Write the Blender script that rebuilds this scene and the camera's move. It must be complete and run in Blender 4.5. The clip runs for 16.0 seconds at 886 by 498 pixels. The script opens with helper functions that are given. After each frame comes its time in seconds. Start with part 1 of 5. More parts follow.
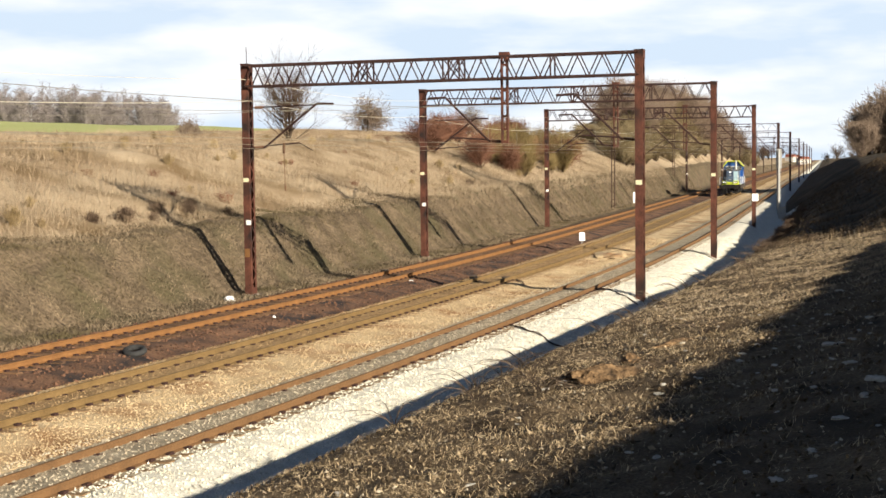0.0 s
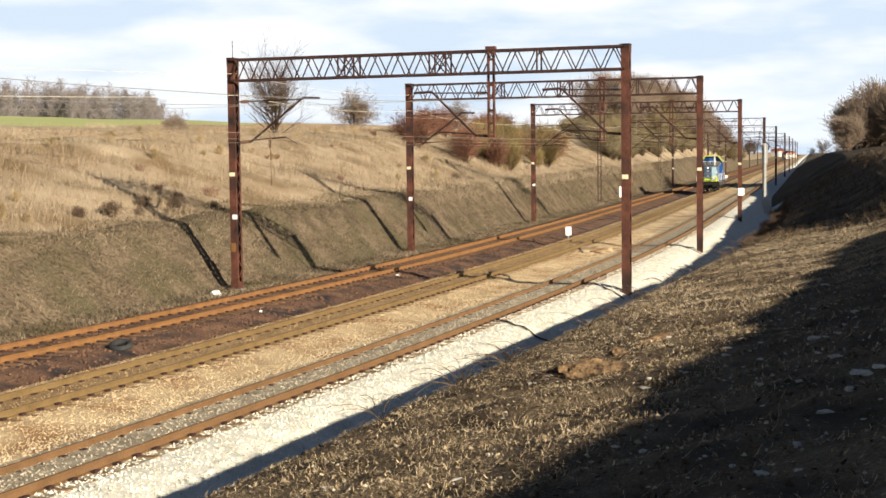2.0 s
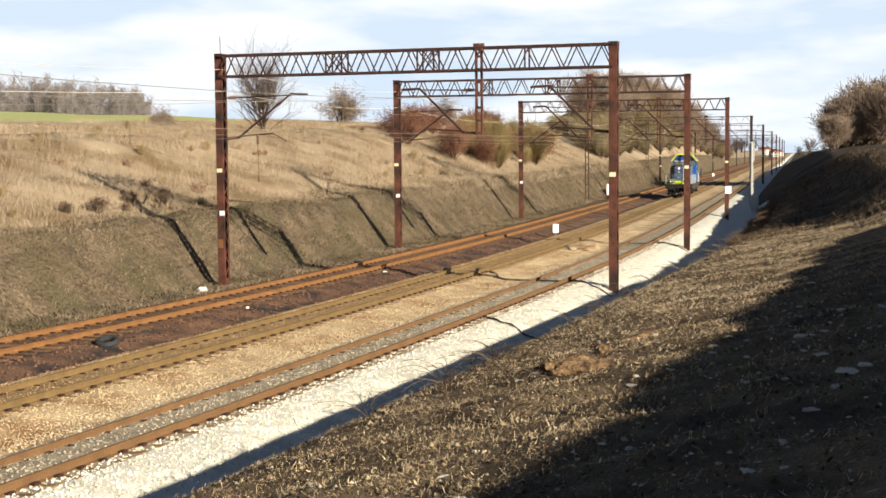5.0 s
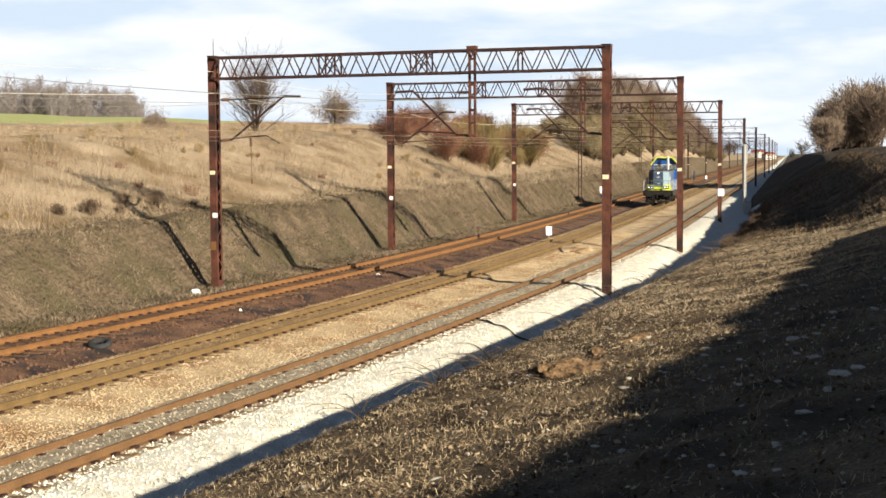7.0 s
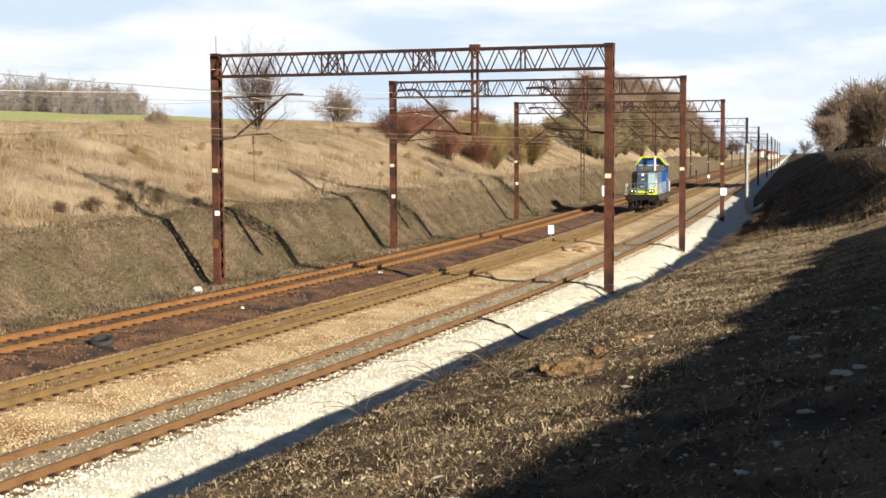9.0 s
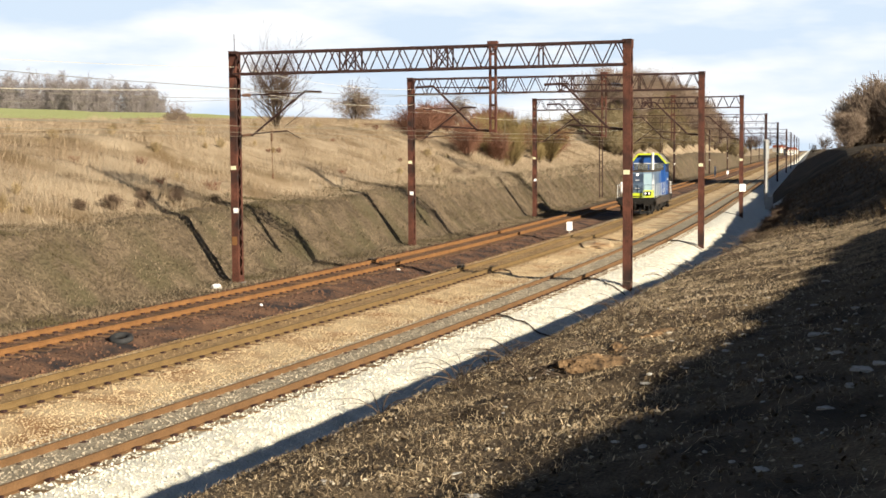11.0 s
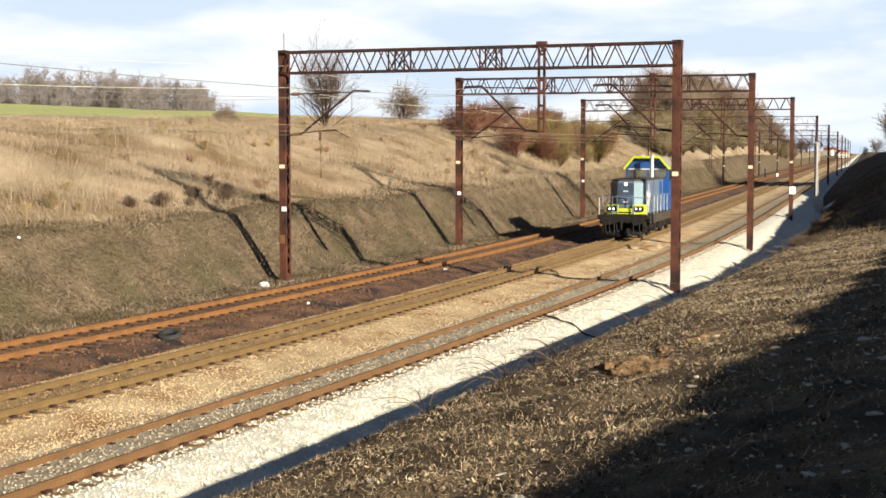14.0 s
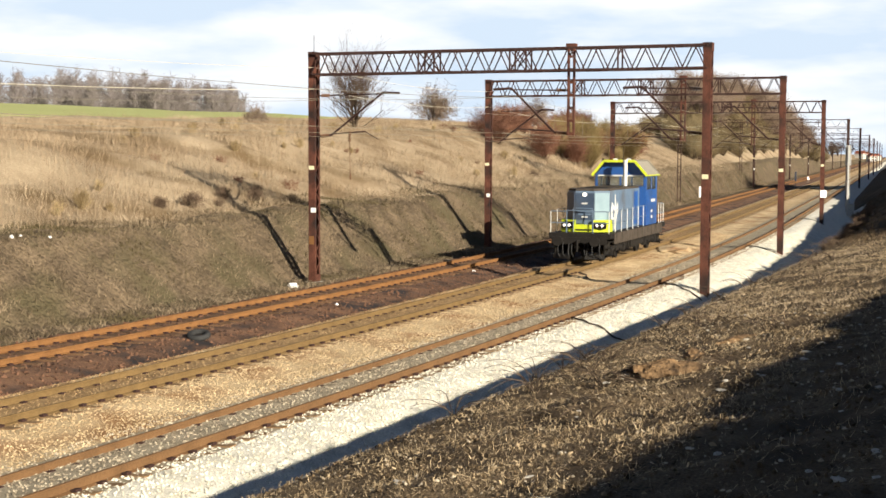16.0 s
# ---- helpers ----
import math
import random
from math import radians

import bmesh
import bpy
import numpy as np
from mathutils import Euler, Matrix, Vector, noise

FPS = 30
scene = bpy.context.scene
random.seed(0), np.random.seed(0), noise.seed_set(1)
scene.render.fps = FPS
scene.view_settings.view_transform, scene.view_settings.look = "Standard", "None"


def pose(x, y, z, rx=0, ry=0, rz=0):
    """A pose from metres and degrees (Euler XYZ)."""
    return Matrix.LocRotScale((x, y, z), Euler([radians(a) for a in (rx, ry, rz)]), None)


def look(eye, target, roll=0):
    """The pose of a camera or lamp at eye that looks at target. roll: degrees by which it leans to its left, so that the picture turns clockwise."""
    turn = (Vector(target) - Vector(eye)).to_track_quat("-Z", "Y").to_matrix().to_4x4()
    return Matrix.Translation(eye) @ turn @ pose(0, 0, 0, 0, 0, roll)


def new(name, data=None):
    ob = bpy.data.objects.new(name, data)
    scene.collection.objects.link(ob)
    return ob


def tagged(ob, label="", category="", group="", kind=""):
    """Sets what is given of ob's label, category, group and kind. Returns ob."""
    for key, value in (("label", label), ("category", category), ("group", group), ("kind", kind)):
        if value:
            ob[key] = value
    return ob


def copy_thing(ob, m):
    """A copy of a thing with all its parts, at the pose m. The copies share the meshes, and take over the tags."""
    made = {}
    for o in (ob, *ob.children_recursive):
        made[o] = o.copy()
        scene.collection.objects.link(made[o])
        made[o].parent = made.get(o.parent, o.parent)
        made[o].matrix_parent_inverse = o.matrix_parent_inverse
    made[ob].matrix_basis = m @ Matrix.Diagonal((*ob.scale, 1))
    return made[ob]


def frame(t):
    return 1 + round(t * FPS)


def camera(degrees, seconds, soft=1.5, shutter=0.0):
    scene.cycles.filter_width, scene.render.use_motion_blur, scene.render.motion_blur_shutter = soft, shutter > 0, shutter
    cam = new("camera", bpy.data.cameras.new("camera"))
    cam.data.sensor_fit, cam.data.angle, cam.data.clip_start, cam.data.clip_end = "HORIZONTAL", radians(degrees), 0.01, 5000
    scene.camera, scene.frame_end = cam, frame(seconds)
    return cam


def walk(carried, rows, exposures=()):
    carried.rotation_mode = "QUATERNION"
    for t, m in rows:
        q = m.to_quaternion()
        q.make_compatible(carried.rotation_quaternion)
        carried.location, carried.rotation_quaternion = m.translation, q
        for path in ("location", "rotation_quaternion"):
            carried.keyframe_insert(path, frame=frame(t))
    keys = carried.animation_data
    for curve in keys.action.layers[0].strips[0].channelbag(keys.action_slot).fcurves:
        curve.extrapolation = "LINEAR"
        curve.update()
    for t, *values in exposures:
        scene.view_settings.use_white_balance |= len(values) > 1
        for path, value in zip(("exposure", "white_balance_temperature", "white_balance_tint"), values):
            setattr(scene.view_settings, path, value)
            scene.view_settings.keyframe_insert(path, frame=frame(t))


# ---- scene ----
cam = camera(34.82, 16.0, soft=1.6)
EYE = (0.0, 0.0, 5.08)
# seconds and the camera's turn (rx, ry, rz) on the spot where it is held
TURNS = (
    (0.0, 86.478, 0.711, -0.044), (0.5, 86.566, 0.625, -0.087), (1.0, 86.313, 0.569, -0.152), (1.5, 86.213, 0.58, -0.346),
    (2.0, 86.244, 0.689, -0.59), (2.5, 86.158, 0.594, -0.637), (3.0, 86.29, 0.509, -0.802), (3.5, 86.251, 0.468, -0.78),
    (4.0, 86.116, 0.461, -0.915), (6.5, 86.136, 0.418, -1.261), (7.0, 86.208, 0.402, -1.365), (7.5, 86.058, 0.349, -1.263),
    (8.0, 86.019, 0.354, -1.262), (8.5, 86.17, 0.21, -1.199), (9.0, 86.148, 0.246, -1.268), (11.5, 86.015, 0.396, -0.207),
    (12.0, 86.152, 0.375, 0.042), (12.5, 86.322, 0.397, 0.073), (13.0, 86.196, 0.384, 0.351), (13.5, 86.138, 0.293, 0.833),
    (14.0, 86.03, -0.004, 1.402), (14.5, 86.089, -0.175, 1.803), (15.0, 85.959, -0.11, 2.016), (15.5, 85.583, -0.106, 2.188),
    (16.0, 86.103, -0.233, 2.585))
walk(cam, [(t, pose(*EYE, rx, ry, rz)) for t, rx, ry, rz in TURNS], exposures=((0.0, 0.95), (16.0, 0.95)))

# ---- light ----
SUN_FROM = Vector((0.651, -0.759, 0.0)).normalized()
SUN_UP = radians(20.0)
sun = new("sun", bpy.data.lights.new("sun", "SUN"))
sun.data.energy, sun.data.angle, sun.data.color = 5.0, radians(0.6), (1.0, 0.9, 0.74)
sun.matrix_world = look((40, -30, 60), Vector((40, -30, 60)) - (SUN_FROM * math.cos(SUN_UP) + Vector((0, 0, math.sin(SUN_UP)))))


def make_world():
    w = bpy.data.worlds.new("sky")
    scene.world = w
    w.use_nodes = True
    nt = w.node_tree
    nt.nodes.clear()
    out = nt.nodes.new("ShaderNodeOutputWorld")
    bg = nt.nodes.new("ShaderNodeBackground")
    sky = nt.nodes.new("ShaderNodeTexSky")
    sky.sky_type, sky.sun_disc = "NISHITA", False
    sky.sun_elevation, sky.sun_rotation = SUN_UP, math.atan2(SUN_FROM.x, SUN_FROM.y)
    sky.air_density, sky.dust_density, sky.altitude = 1.0, 0.8, 200
    # thin streaked cloud, wider towards the horizon
    tc = nt.nodes.new("ShaderNodeTexCoord")
    mp = nt.nodes.new("ShaderNodeMapping")
    mp.inputs["Scale"].default_value = (5.0, 5.0, 22.0)
    mp.inputs["Location"].default_value = (-1.6, 1.1, 0.35)
    nz = nt.nodes.new("ShaderNodeTexNoise")
    nz.inputs["Scale"].default_value, nz.inputs["Detail"].default_value, nz.inputs["Roughness"].default_value = 1.4, 6, 0.5
    rp = nt.nodes.new("ShaderNodeValToRGB")
    rp.color_ramp.elements[0].position, rp.color_ramp.elements[0].color = 0.4, (0.0, 0.0, 0.0, 1)
    rp.color_ramp.elements[1].position, rp.color_ramp.elements[1].color = 0.62, (1, 1, 1, 1)
    mix = nt.nodes.new("ShaderNodeMix")
    mix.data_type = "RGBA"
    haze = nt.nodes.new("ShaderNodeMix")
    haze.data_type = "RGBA"
    haze.inputs["A"].default_value, haze.inputs["B"].default_value = (9.2, 10.9, 12.9, 1), (13.8, 14.0, 14.3, 1)
    ln = nt.links.new
    ln(tc.outputs["Generated"], mp.inputs[0])
    ln(mp.outputs[0], nz.inputs["Vector"])
    ln(nz.outputs["Fac"], rp.inputs[0])
    ln(rp.outputs[0], haze.inputs["Factor"])
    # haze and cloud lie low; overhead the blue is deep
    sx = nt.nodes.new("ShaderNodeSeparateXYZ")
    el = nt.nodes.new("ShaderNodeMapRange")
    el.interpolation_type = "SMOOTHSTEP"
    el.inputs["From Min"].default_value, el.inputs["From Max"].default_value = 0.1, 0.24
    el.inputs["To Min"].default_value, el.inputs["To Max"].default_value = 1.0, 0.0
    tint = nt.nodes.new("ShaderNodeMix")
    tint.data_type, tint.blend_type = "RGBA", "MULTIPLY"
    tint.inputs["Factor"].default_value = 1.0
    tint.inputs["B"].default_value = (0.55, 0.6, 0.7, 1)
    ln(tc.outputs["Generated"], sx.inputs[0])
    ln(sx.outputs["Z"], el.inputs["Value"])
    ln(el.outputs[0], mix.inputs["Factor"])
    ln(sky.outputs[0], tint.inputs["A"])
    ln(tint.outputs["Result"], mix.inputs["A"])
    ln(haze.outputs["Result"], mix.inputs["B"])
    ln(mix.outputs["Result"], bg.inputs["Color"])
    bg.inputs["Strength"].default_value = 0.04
    ln(bg.outputs[0], out.inputs[0])


make_world()

# ---- materials ----


def material(name, c1, c2, scale=4.0, fine=40.0, rough=0.85, metal=0.0, bump=0.3, bump_size=0.02, stain=None, stain_scale=0.6, island=0.0, spec=0.2, piece=0.0):
    """Two colours mixed by coarse and fine noise, an optional stain colour, and a fine relief."""
    m = bpy.data.materials.new(name)
    m.use_nodes = True
    nt = m.node_tree
    b = nt.nodes["Principled BSDF"]
    b.inputs["Roughness"].default_value, b.inputs["Metallic"].default_value = rough, metal
    b.inputs["Specular IOR Level"].default_value = spec
    ln = nt.links.new
    tc = nt.nodes.new("ShaderNodeTexCoord")

    def noise_node(s, det=5):
        n = nt.nodes.new("ShaderNodeTexNoise")
        n.inputs["Scale"].default_value, n.inputs["Detail"].default_value = s, det
        ln(tc.outputs["Object"], n.inputs["Vector"])
        return n
    n1, n2 = noise_node(scale), noise_node(fine, 3)
    ad = nt.nodes.new("ShaderNodeMath")
    ad.operation = "ADD"
    ln(n1.outputs["Fac"], ad.inputs[0])
    ln(n2.outputs["Fac"], ad.inputs[1])
    fac = ad.outputs[0]
    src = None
    if island:
        src = nt.nodes.new("ShaderNodeNewGeometry").outputs["Random Per Island"]
    if piece:
        src = nt.nodes.new("ShaderNodeObjectInfo").outputs["Random"]
    if src is not None:
        k = nt.nodes.new("ShaderNodeMath")
        k.operation = "MULTIPLY_ADD"
        ln(src, k.inputs[0])
        k.inputs[1].default_value = island or piece
        ln(fac, k.inputs[2])
        sh = nt.nodes.new("ShaderNodeMath")
        sh.operation = "SUBTRACT"
        ln(k.outputs[0], sh.inputs[0])
        sh.inputs[1].default_value = 0.5 * (island or piece)
        fac = sh.outputs[0]
    mr = nt.nodes.new("ShaderNodeMapRange")
    mr.inputs["From Min"].default_value, mr.inputs["From Max"].default_value = 0.65, 1.35
    ln(fac, mr.inputs["Value"])
    mx = nt.nodes.new("ShaderNodeMix")
    mx.data_type = "RGBA"
    mx.inputs["A"].default_value, mx.inputs["B"].default_value = (*c1, 1), (*c2, 1)
    ln(mr.outputs[0], mx.inputs["Factor"])
    col = mx.outputs["Result"]
    if stain:
        n3 = noise_node(stain_scale, 6)
        r3 = nt.nodes.new("ShaderNodeMapRange")
        r3.inputs["From Min"].default_value, r3.inputs["From Max"].default_value = 0.48, 0.66
        ln(n3.outputs["Fac"], r3.inputs["Value"])
        m3 = nt.nodes.new("ShaderNodeMix")
        m3.data_type = "RGBA"
        m3.inputs["B"].default_value = (*stain, 1)
        ln(r3.outputs[0], m3.inputs["Factor"])
        ln(col, m3.inputs["A"])
        col = m3.outputs["Result"]
    ln(col, b.inputs["Base Color"])
    if bump:
        bp = nt.nodes.new("ShaderNodeBump")
        bp.inputs["Strength"].default_value, bp.inputs["Distance"].default_value = bump, bump_size
        ln(n2.outputs["Fac"], bp.inputs["Height"])
        ln(bp.outputs[0], b.inputs["Normal"])
    return m


def glass_material(name, tint=(0.02, 0.03, 0.035)):
    m = bpy.data.materials.new(name)
    m.use_nodes = True
    b = m.node_tree.nodes["Principled BSDF"]
    b.inputs["Base Color"].default_value = (*tint, 1)
    b.inputs["Roughness"].default_value = 0.06
    b.inputs["Transmission Weight"].default_value = 0.95
    return m


def glow_material(name, c, power):
    m = bpy.data.materials.new(name)
    m.use_nodes = True
    b = m.node_tree.nodes["Principled BSDF"]
    b.inputs["Base Color"].default_value = (*c, 1)
    b.inputs["Emission Color"].default_value = (*c, 1)
    b.inputs["Emission Strength"].default_value = power
    return m


RUST = material("rusty steel", (0.05, 0.022, 0.016), (0.17, 0.066, 0.043), 3, 30, 0.8, 0.2, 0.3, 0.004, (0.03, 0.02, 0.018), 1.5)
RUST_DARK = material("dark rusty steel", (0.027, 0.017, 0.016), (0.075, 0.038, 0.031), 3, 30, 0.8, 0.2, 0.3, 0.004)
RAIL_TAN = material("olive-brown rail", (0.13, 0.083, 0.036), (0.23, 0.15, 0.064), 2, 25, 0.75, 0.1, 0.2, 0.003)
RAIL = material("rusty rail", (0.12, 0.067, 0.032), (0.21, 0.117, 0.054), 2, 25, 0.75, 0.1, 0.2, 0.003)
RAIL_OLD = material("orange rusty rail", (0.15, 0.07, 0.027), (0.28, 0.14, 0.052), 2, 25, 0.85, 0.05, 0.2, 0.003)
SLEEPER = material("weathered concrete sleeper", (0.15, 0.092, 0.047), (0.29, 0.19, 0.1), 3, 35, 0.9, 0, 0.3, 0.006, piece=0.5)
SLEEPER_WOOD = material("oily wooden sleeper", (0.07, 0.045, 0.03), (0.19, 0.11, 0.06), 3, 35, 0.9, 0, 0.4, 0.01, piece=0.6)
CONCRETE = material("grey concrete", (0.3, 0.3, 0.28), (0.46, 0.45, 0.43), 2, 30, 0.9)
WHITE = material("weathered white enamel", (0.74, 0.73, 0.7), (0.86, 0.85, 0.83), 3, 40, 0.5, 0, 0.1, 0.002)
YELLOWISH = material("pale yellow enamel", (0.66, 0.59, 0.36), (0.78, 0.73, 0.52), 3, 40, 0.5, 0, 0.1, 0.002)
WIRE = material("oxidised wire", (0.17, 0.15, 0.11), (0.3, 0.27, 0.2), 2, 20, 0.5, 0.2, 0)
CREAM = material("pale aluminium wire", (0.55, 0.5, 0.38), (0.7, 0.65, 0.5), 2, 20, 0.5, 0.0, 0)
PORCELAIN = material("brown glazed insulator", (0.1, 0.05, 0.03), (0.17, 0.09, 0.05), 4, 30, 0.3, 0, 0)


def part(name, bm, mat, parent=None, label=""):
    """Links a bmesh as one mesh object, under parent if given."""
    me = bpy.data.meshes.new(name)
    bm.to_mesh(me)
    bm.free()
    for m in (mat if isinstance(mat, (list, tuple)) else [mat]):
        me.materials.append(m)
    ob = new(name, me)
    if parent is not None:
        ob.parent = parent
    return tagged(ob, label)


def share(name, me, parent, m):
    """One more object on a mesh that exists already."""
    ob = new(name, me)
    ob.parent, ob.matrix_local = parent, m
    return ob


def box(bm, x0, y0, z0, x1, y1, z1, m=None, bevel=0.0):
    g = bmesh.ops.create_cube(bm, size=1.0)["verts"]
    t = Matrix.Translation(((x0 + x1) / 2, (y0 + y1) / 2, (z0 + z1) / 2)) @ Matrix.Diagonal((abs(x1 - x0), abs(y1 - y0), abs(z1 - z0), 1))
    bmesh.ops.transform(bm, matrix=t, verts=g)
    if bevel:
        e = list({e for v in g for e in v.link_edges})
        r = bmesh.ops.bevel(bm, geom=e, offset=bevel, segments=2, affect="EDGES")
        g = list({v for f in r["faces"] for v in f.verts} | {v for v in g if v.is_valid})
    if m is not None:
        bmesh.ops.transform(bm, matrix=m, verts=g)
    return g


def bar(bm, a, b, r, n=6, r2=None):
    """A round bar from a to b."""
    a, b = Vector(a), Vector(b)
    d = b - a
    g = bmesh.ops.create_cone(bm, cap_ends=True, segments=n, radius1=r, radius2=r if r2 is None else r2, depth=d.length)["verts"]
    bmesh.ops.transform(bm, matrix=Matrix.Translation((a + b) / 2) @ d.to_track_quat("Z", "Y").to_matrix().to_4x4(), verts=g)
    return g


def flat(bm, a, b, w, t):
    """A square-cut bar from a to b, w wide and t thick."""
    a, b = Vector(a), Vector(b)
    d = b - a
    return box(bm, -w / 2, -t / 2, -d.length / 2, w / 2, t / 2, d.length / 2, Matrix.Translation((a + b) / 2) @ d.to_track_quat("Z", "Y").to_matrix().to_4x4())


# ---- the line of the railway: s metres along the near rail, o metres to the left of it ----
STEP = 0.5
SS = np.arange(-140, 3000, STEP)


def line_heading(s):
    u = np.clip((64.46 - np.asarray(s, float)) / 30.0, -1, None)
    sp = np.where(u > 1, u, (u + 1) ** 2 / 4) * 30.0
    return 0.264 + 0.001291 * np.minimum(sp, 150)


TH = line_heading(SS)
LX = np.concatenate([[0], np.cumsum((np.sin(TH[1:]) + np.sin(TH[:-1])) / 2) * STEP])
LY = np.concatenate([[0], np.cumsum((np.cos(TH[1:]) + np.cos(TH[:-1])) / 2) * STEP])
I0 = int(np.argmin(abs(SS)))
LX, LY = LX - LX[I0] - 0.88, LY - LY[I0] + 35.895


def place(s, o, z=0.0):
    th = np.interp(s, SS, TH)
    return Vector((float(np.interp(s, SS, LX) - o * np.cos(th)), float(np.interp(s, SS, LY) + o * np.sin(th)), z))


def along(s, o, z=0.0):
    """A pose on the line: its x axis points to the right of the line and its y axis along it."""
    th = float(np.interp(s, SS, TH))
    return Matrix.Translation(place(s, o, z)) @ Matrix.Rotation(-th, 4, "Z")


def smooth(a, b, x):
    t = np.clip((x - a) / (b - a), 0, 1)
    return t * t * (3 - 2 * t)


def wob(s, o, k, seed=0.0):
    """A cheap smooth waviness between -1 and 1 with bumps about k metres wide."""
    a, b = s / k, o / k
    return (np.sin(a * 2.1 + 1.3 * np.sin(b * 1.7 + seed) + seed) + np.sin(b * 2.7 + 1.1 * np.sin(a * 1.3 - seed) + 2 * seed) + np.sin((a + b) * 1.9 + seed * 3)) / 3


BED_O = (-6.0, -4.15, -3.7, -3.2, -1.6, -0.75, 2.35, 3.2, 3.9, 7.0, 8.0, 9.0, 12.6, 13.2, 14.3)
BED_Z = (-0.9, -0.95, -0.95, -0.85, -0.1, -0.015, -0.185, -0.2, -0.1, -0.175, -0.4, -0.21, -0.205, -0.42, -0.42)
LEFT_O = (14.3, 15.4, 18.1, 20.0, 24.0, 30.0, 38.0, 50.0, 120.0, 260.0, 700.0, 2200.0)
LEFT_Z = (-0.42, -0.35, 2.25, 2.45, 3.8, 5.6, 6.1, 6.5, 8.6, 12.0, 14.0, 14.0)


def height(s, o):
    s, o = np.asarray(s, float), np.asarray(o, float)
    bed = np.interp(o, BED_O, BED_Z)
    left = np.interp(o, LEFT_O, LEFT_Z)
    left = -0.42 + (left + 0.42) * (1 + 0.0034 * np.clip(s - 25, -30, 115)) * (1 - 0.5 * smooth(260, 700, s))
    left = left + smooth(15, 22, o) * (1 - smooth(60, 200, o)) * (0.3 * wob(s, o, 7.0, 0.4) + 0.16 * (1 - smooth(60, 110, s)) * wob(s, o, 2.1, 1.7))
    left = left + smooth(15.2, 16, o) * (1 - smooth(18, 20, o)) * (1 - smooth(35, 60, s)) * (0.1 * wob(s + 0.4 * o, 0.3 * o, 0.9, 0.2) + 0.05 * wob(s, o, 0.5, 1.3))
    left = left + 8.5 * smooth(225, 300, s) * (1 - smooth(430, 580, s)) * smooth(16.5, 31, o) * (1 - smooth(36, 54, o))
    # right of the ditch: a crest, the near slope on which the camera stands, and the higher bank further on
    up = smooth(9, 31, s - 1.0 * (o + 9))
    back = smooth(0, 14, s)
    # near0's rise past o -15.5 is unseen, added to shade the near slope
    near0 = np.interp(-o, (4.1, 5.2, 6.7, 7.4, 10.0, 13.75, 15.5, 19.0, 26.0, 60.0, 400.0), (-0.95, -0.5, 1.74, 2.15, 2.52, 3.34, 4.1, 6.37, 6.7, 6.7, 7.0))
    near1 = np.interp(-o, (4.1, 5.2, 6.7, 7.4, 10.0, 13.75, 18.0, 26.0, 60.0, 400.0), (-0.95, -0.5, 1.64, 2.06, 2.47, 3.34, 4.4, 5.6, 5.8, 7.0))
    near = near0 * (1 - back) + near1 * back
    bank = (4.1, 4.7, 6.3, 7.4, 9.6, 12.6, 16.0, 20.0, 26.0, 60.0, 400.0)
    far = np.interp(-o, bank, (-0.95, 0.0, 1.1, 1.6, 2.05, 3.9, 5.4, 6.0, 6.2, 6.2, 6.2))
    steep_z = (-0.95, 0.1, 1.1, 1.75, 3.1, 4.8, 5.5, 5.8, 6.0, 6.0, 6.0)
    steep = np.interp(-o, bank, steep_z)
    far = far + (steep - far) * smooth(30, 80, s)
    far = far * (1 - 0.5 * smooth(290, 640, s))
    right = near * (1 - up) + (far + smooth(4.6, 6.5, -o) * (0.13 * wob(s, o, 3.2, 0.7) + 0.1 * (1 - smooth(50, 80, s)) * wob(s, o, 1.2, 1.9))) * up
    right = right + smooth(6.9, 8.6, -o) * (1 - smooth(45, 75, s)) * (0.05 * wob(s, o, 1.9, 0.9) + 0.06 * wob(s, o, 0.7, 2.2) + 0.03 * wob(s, o, 0.31, 1.1))
    z = np.where(o > 14.3, left, np.where(o < -4.1, right, bed))
    # further on the bank's foot draws closer to the track
    k = smooth(75, 135, s)
    z = np.where(o < -2.3, np.maximum(z, (np.interp(-o + 1.5 * k, bank, steep_z) - 6 * (1 - k)) * (1 - 0.5 * smooth(290, 640, s))), z)
    return z


def ground_z(s, o):
    return float(height(s, o))


# ---- ground ----
def steps(*spans):
    """Values from spans of (from, to, step)."""
    out = []
    for a, b, d in spans:
        out += list(np.arange(a, b - 1e-6, d))
    return np.array(out + [spans[-1][1]])


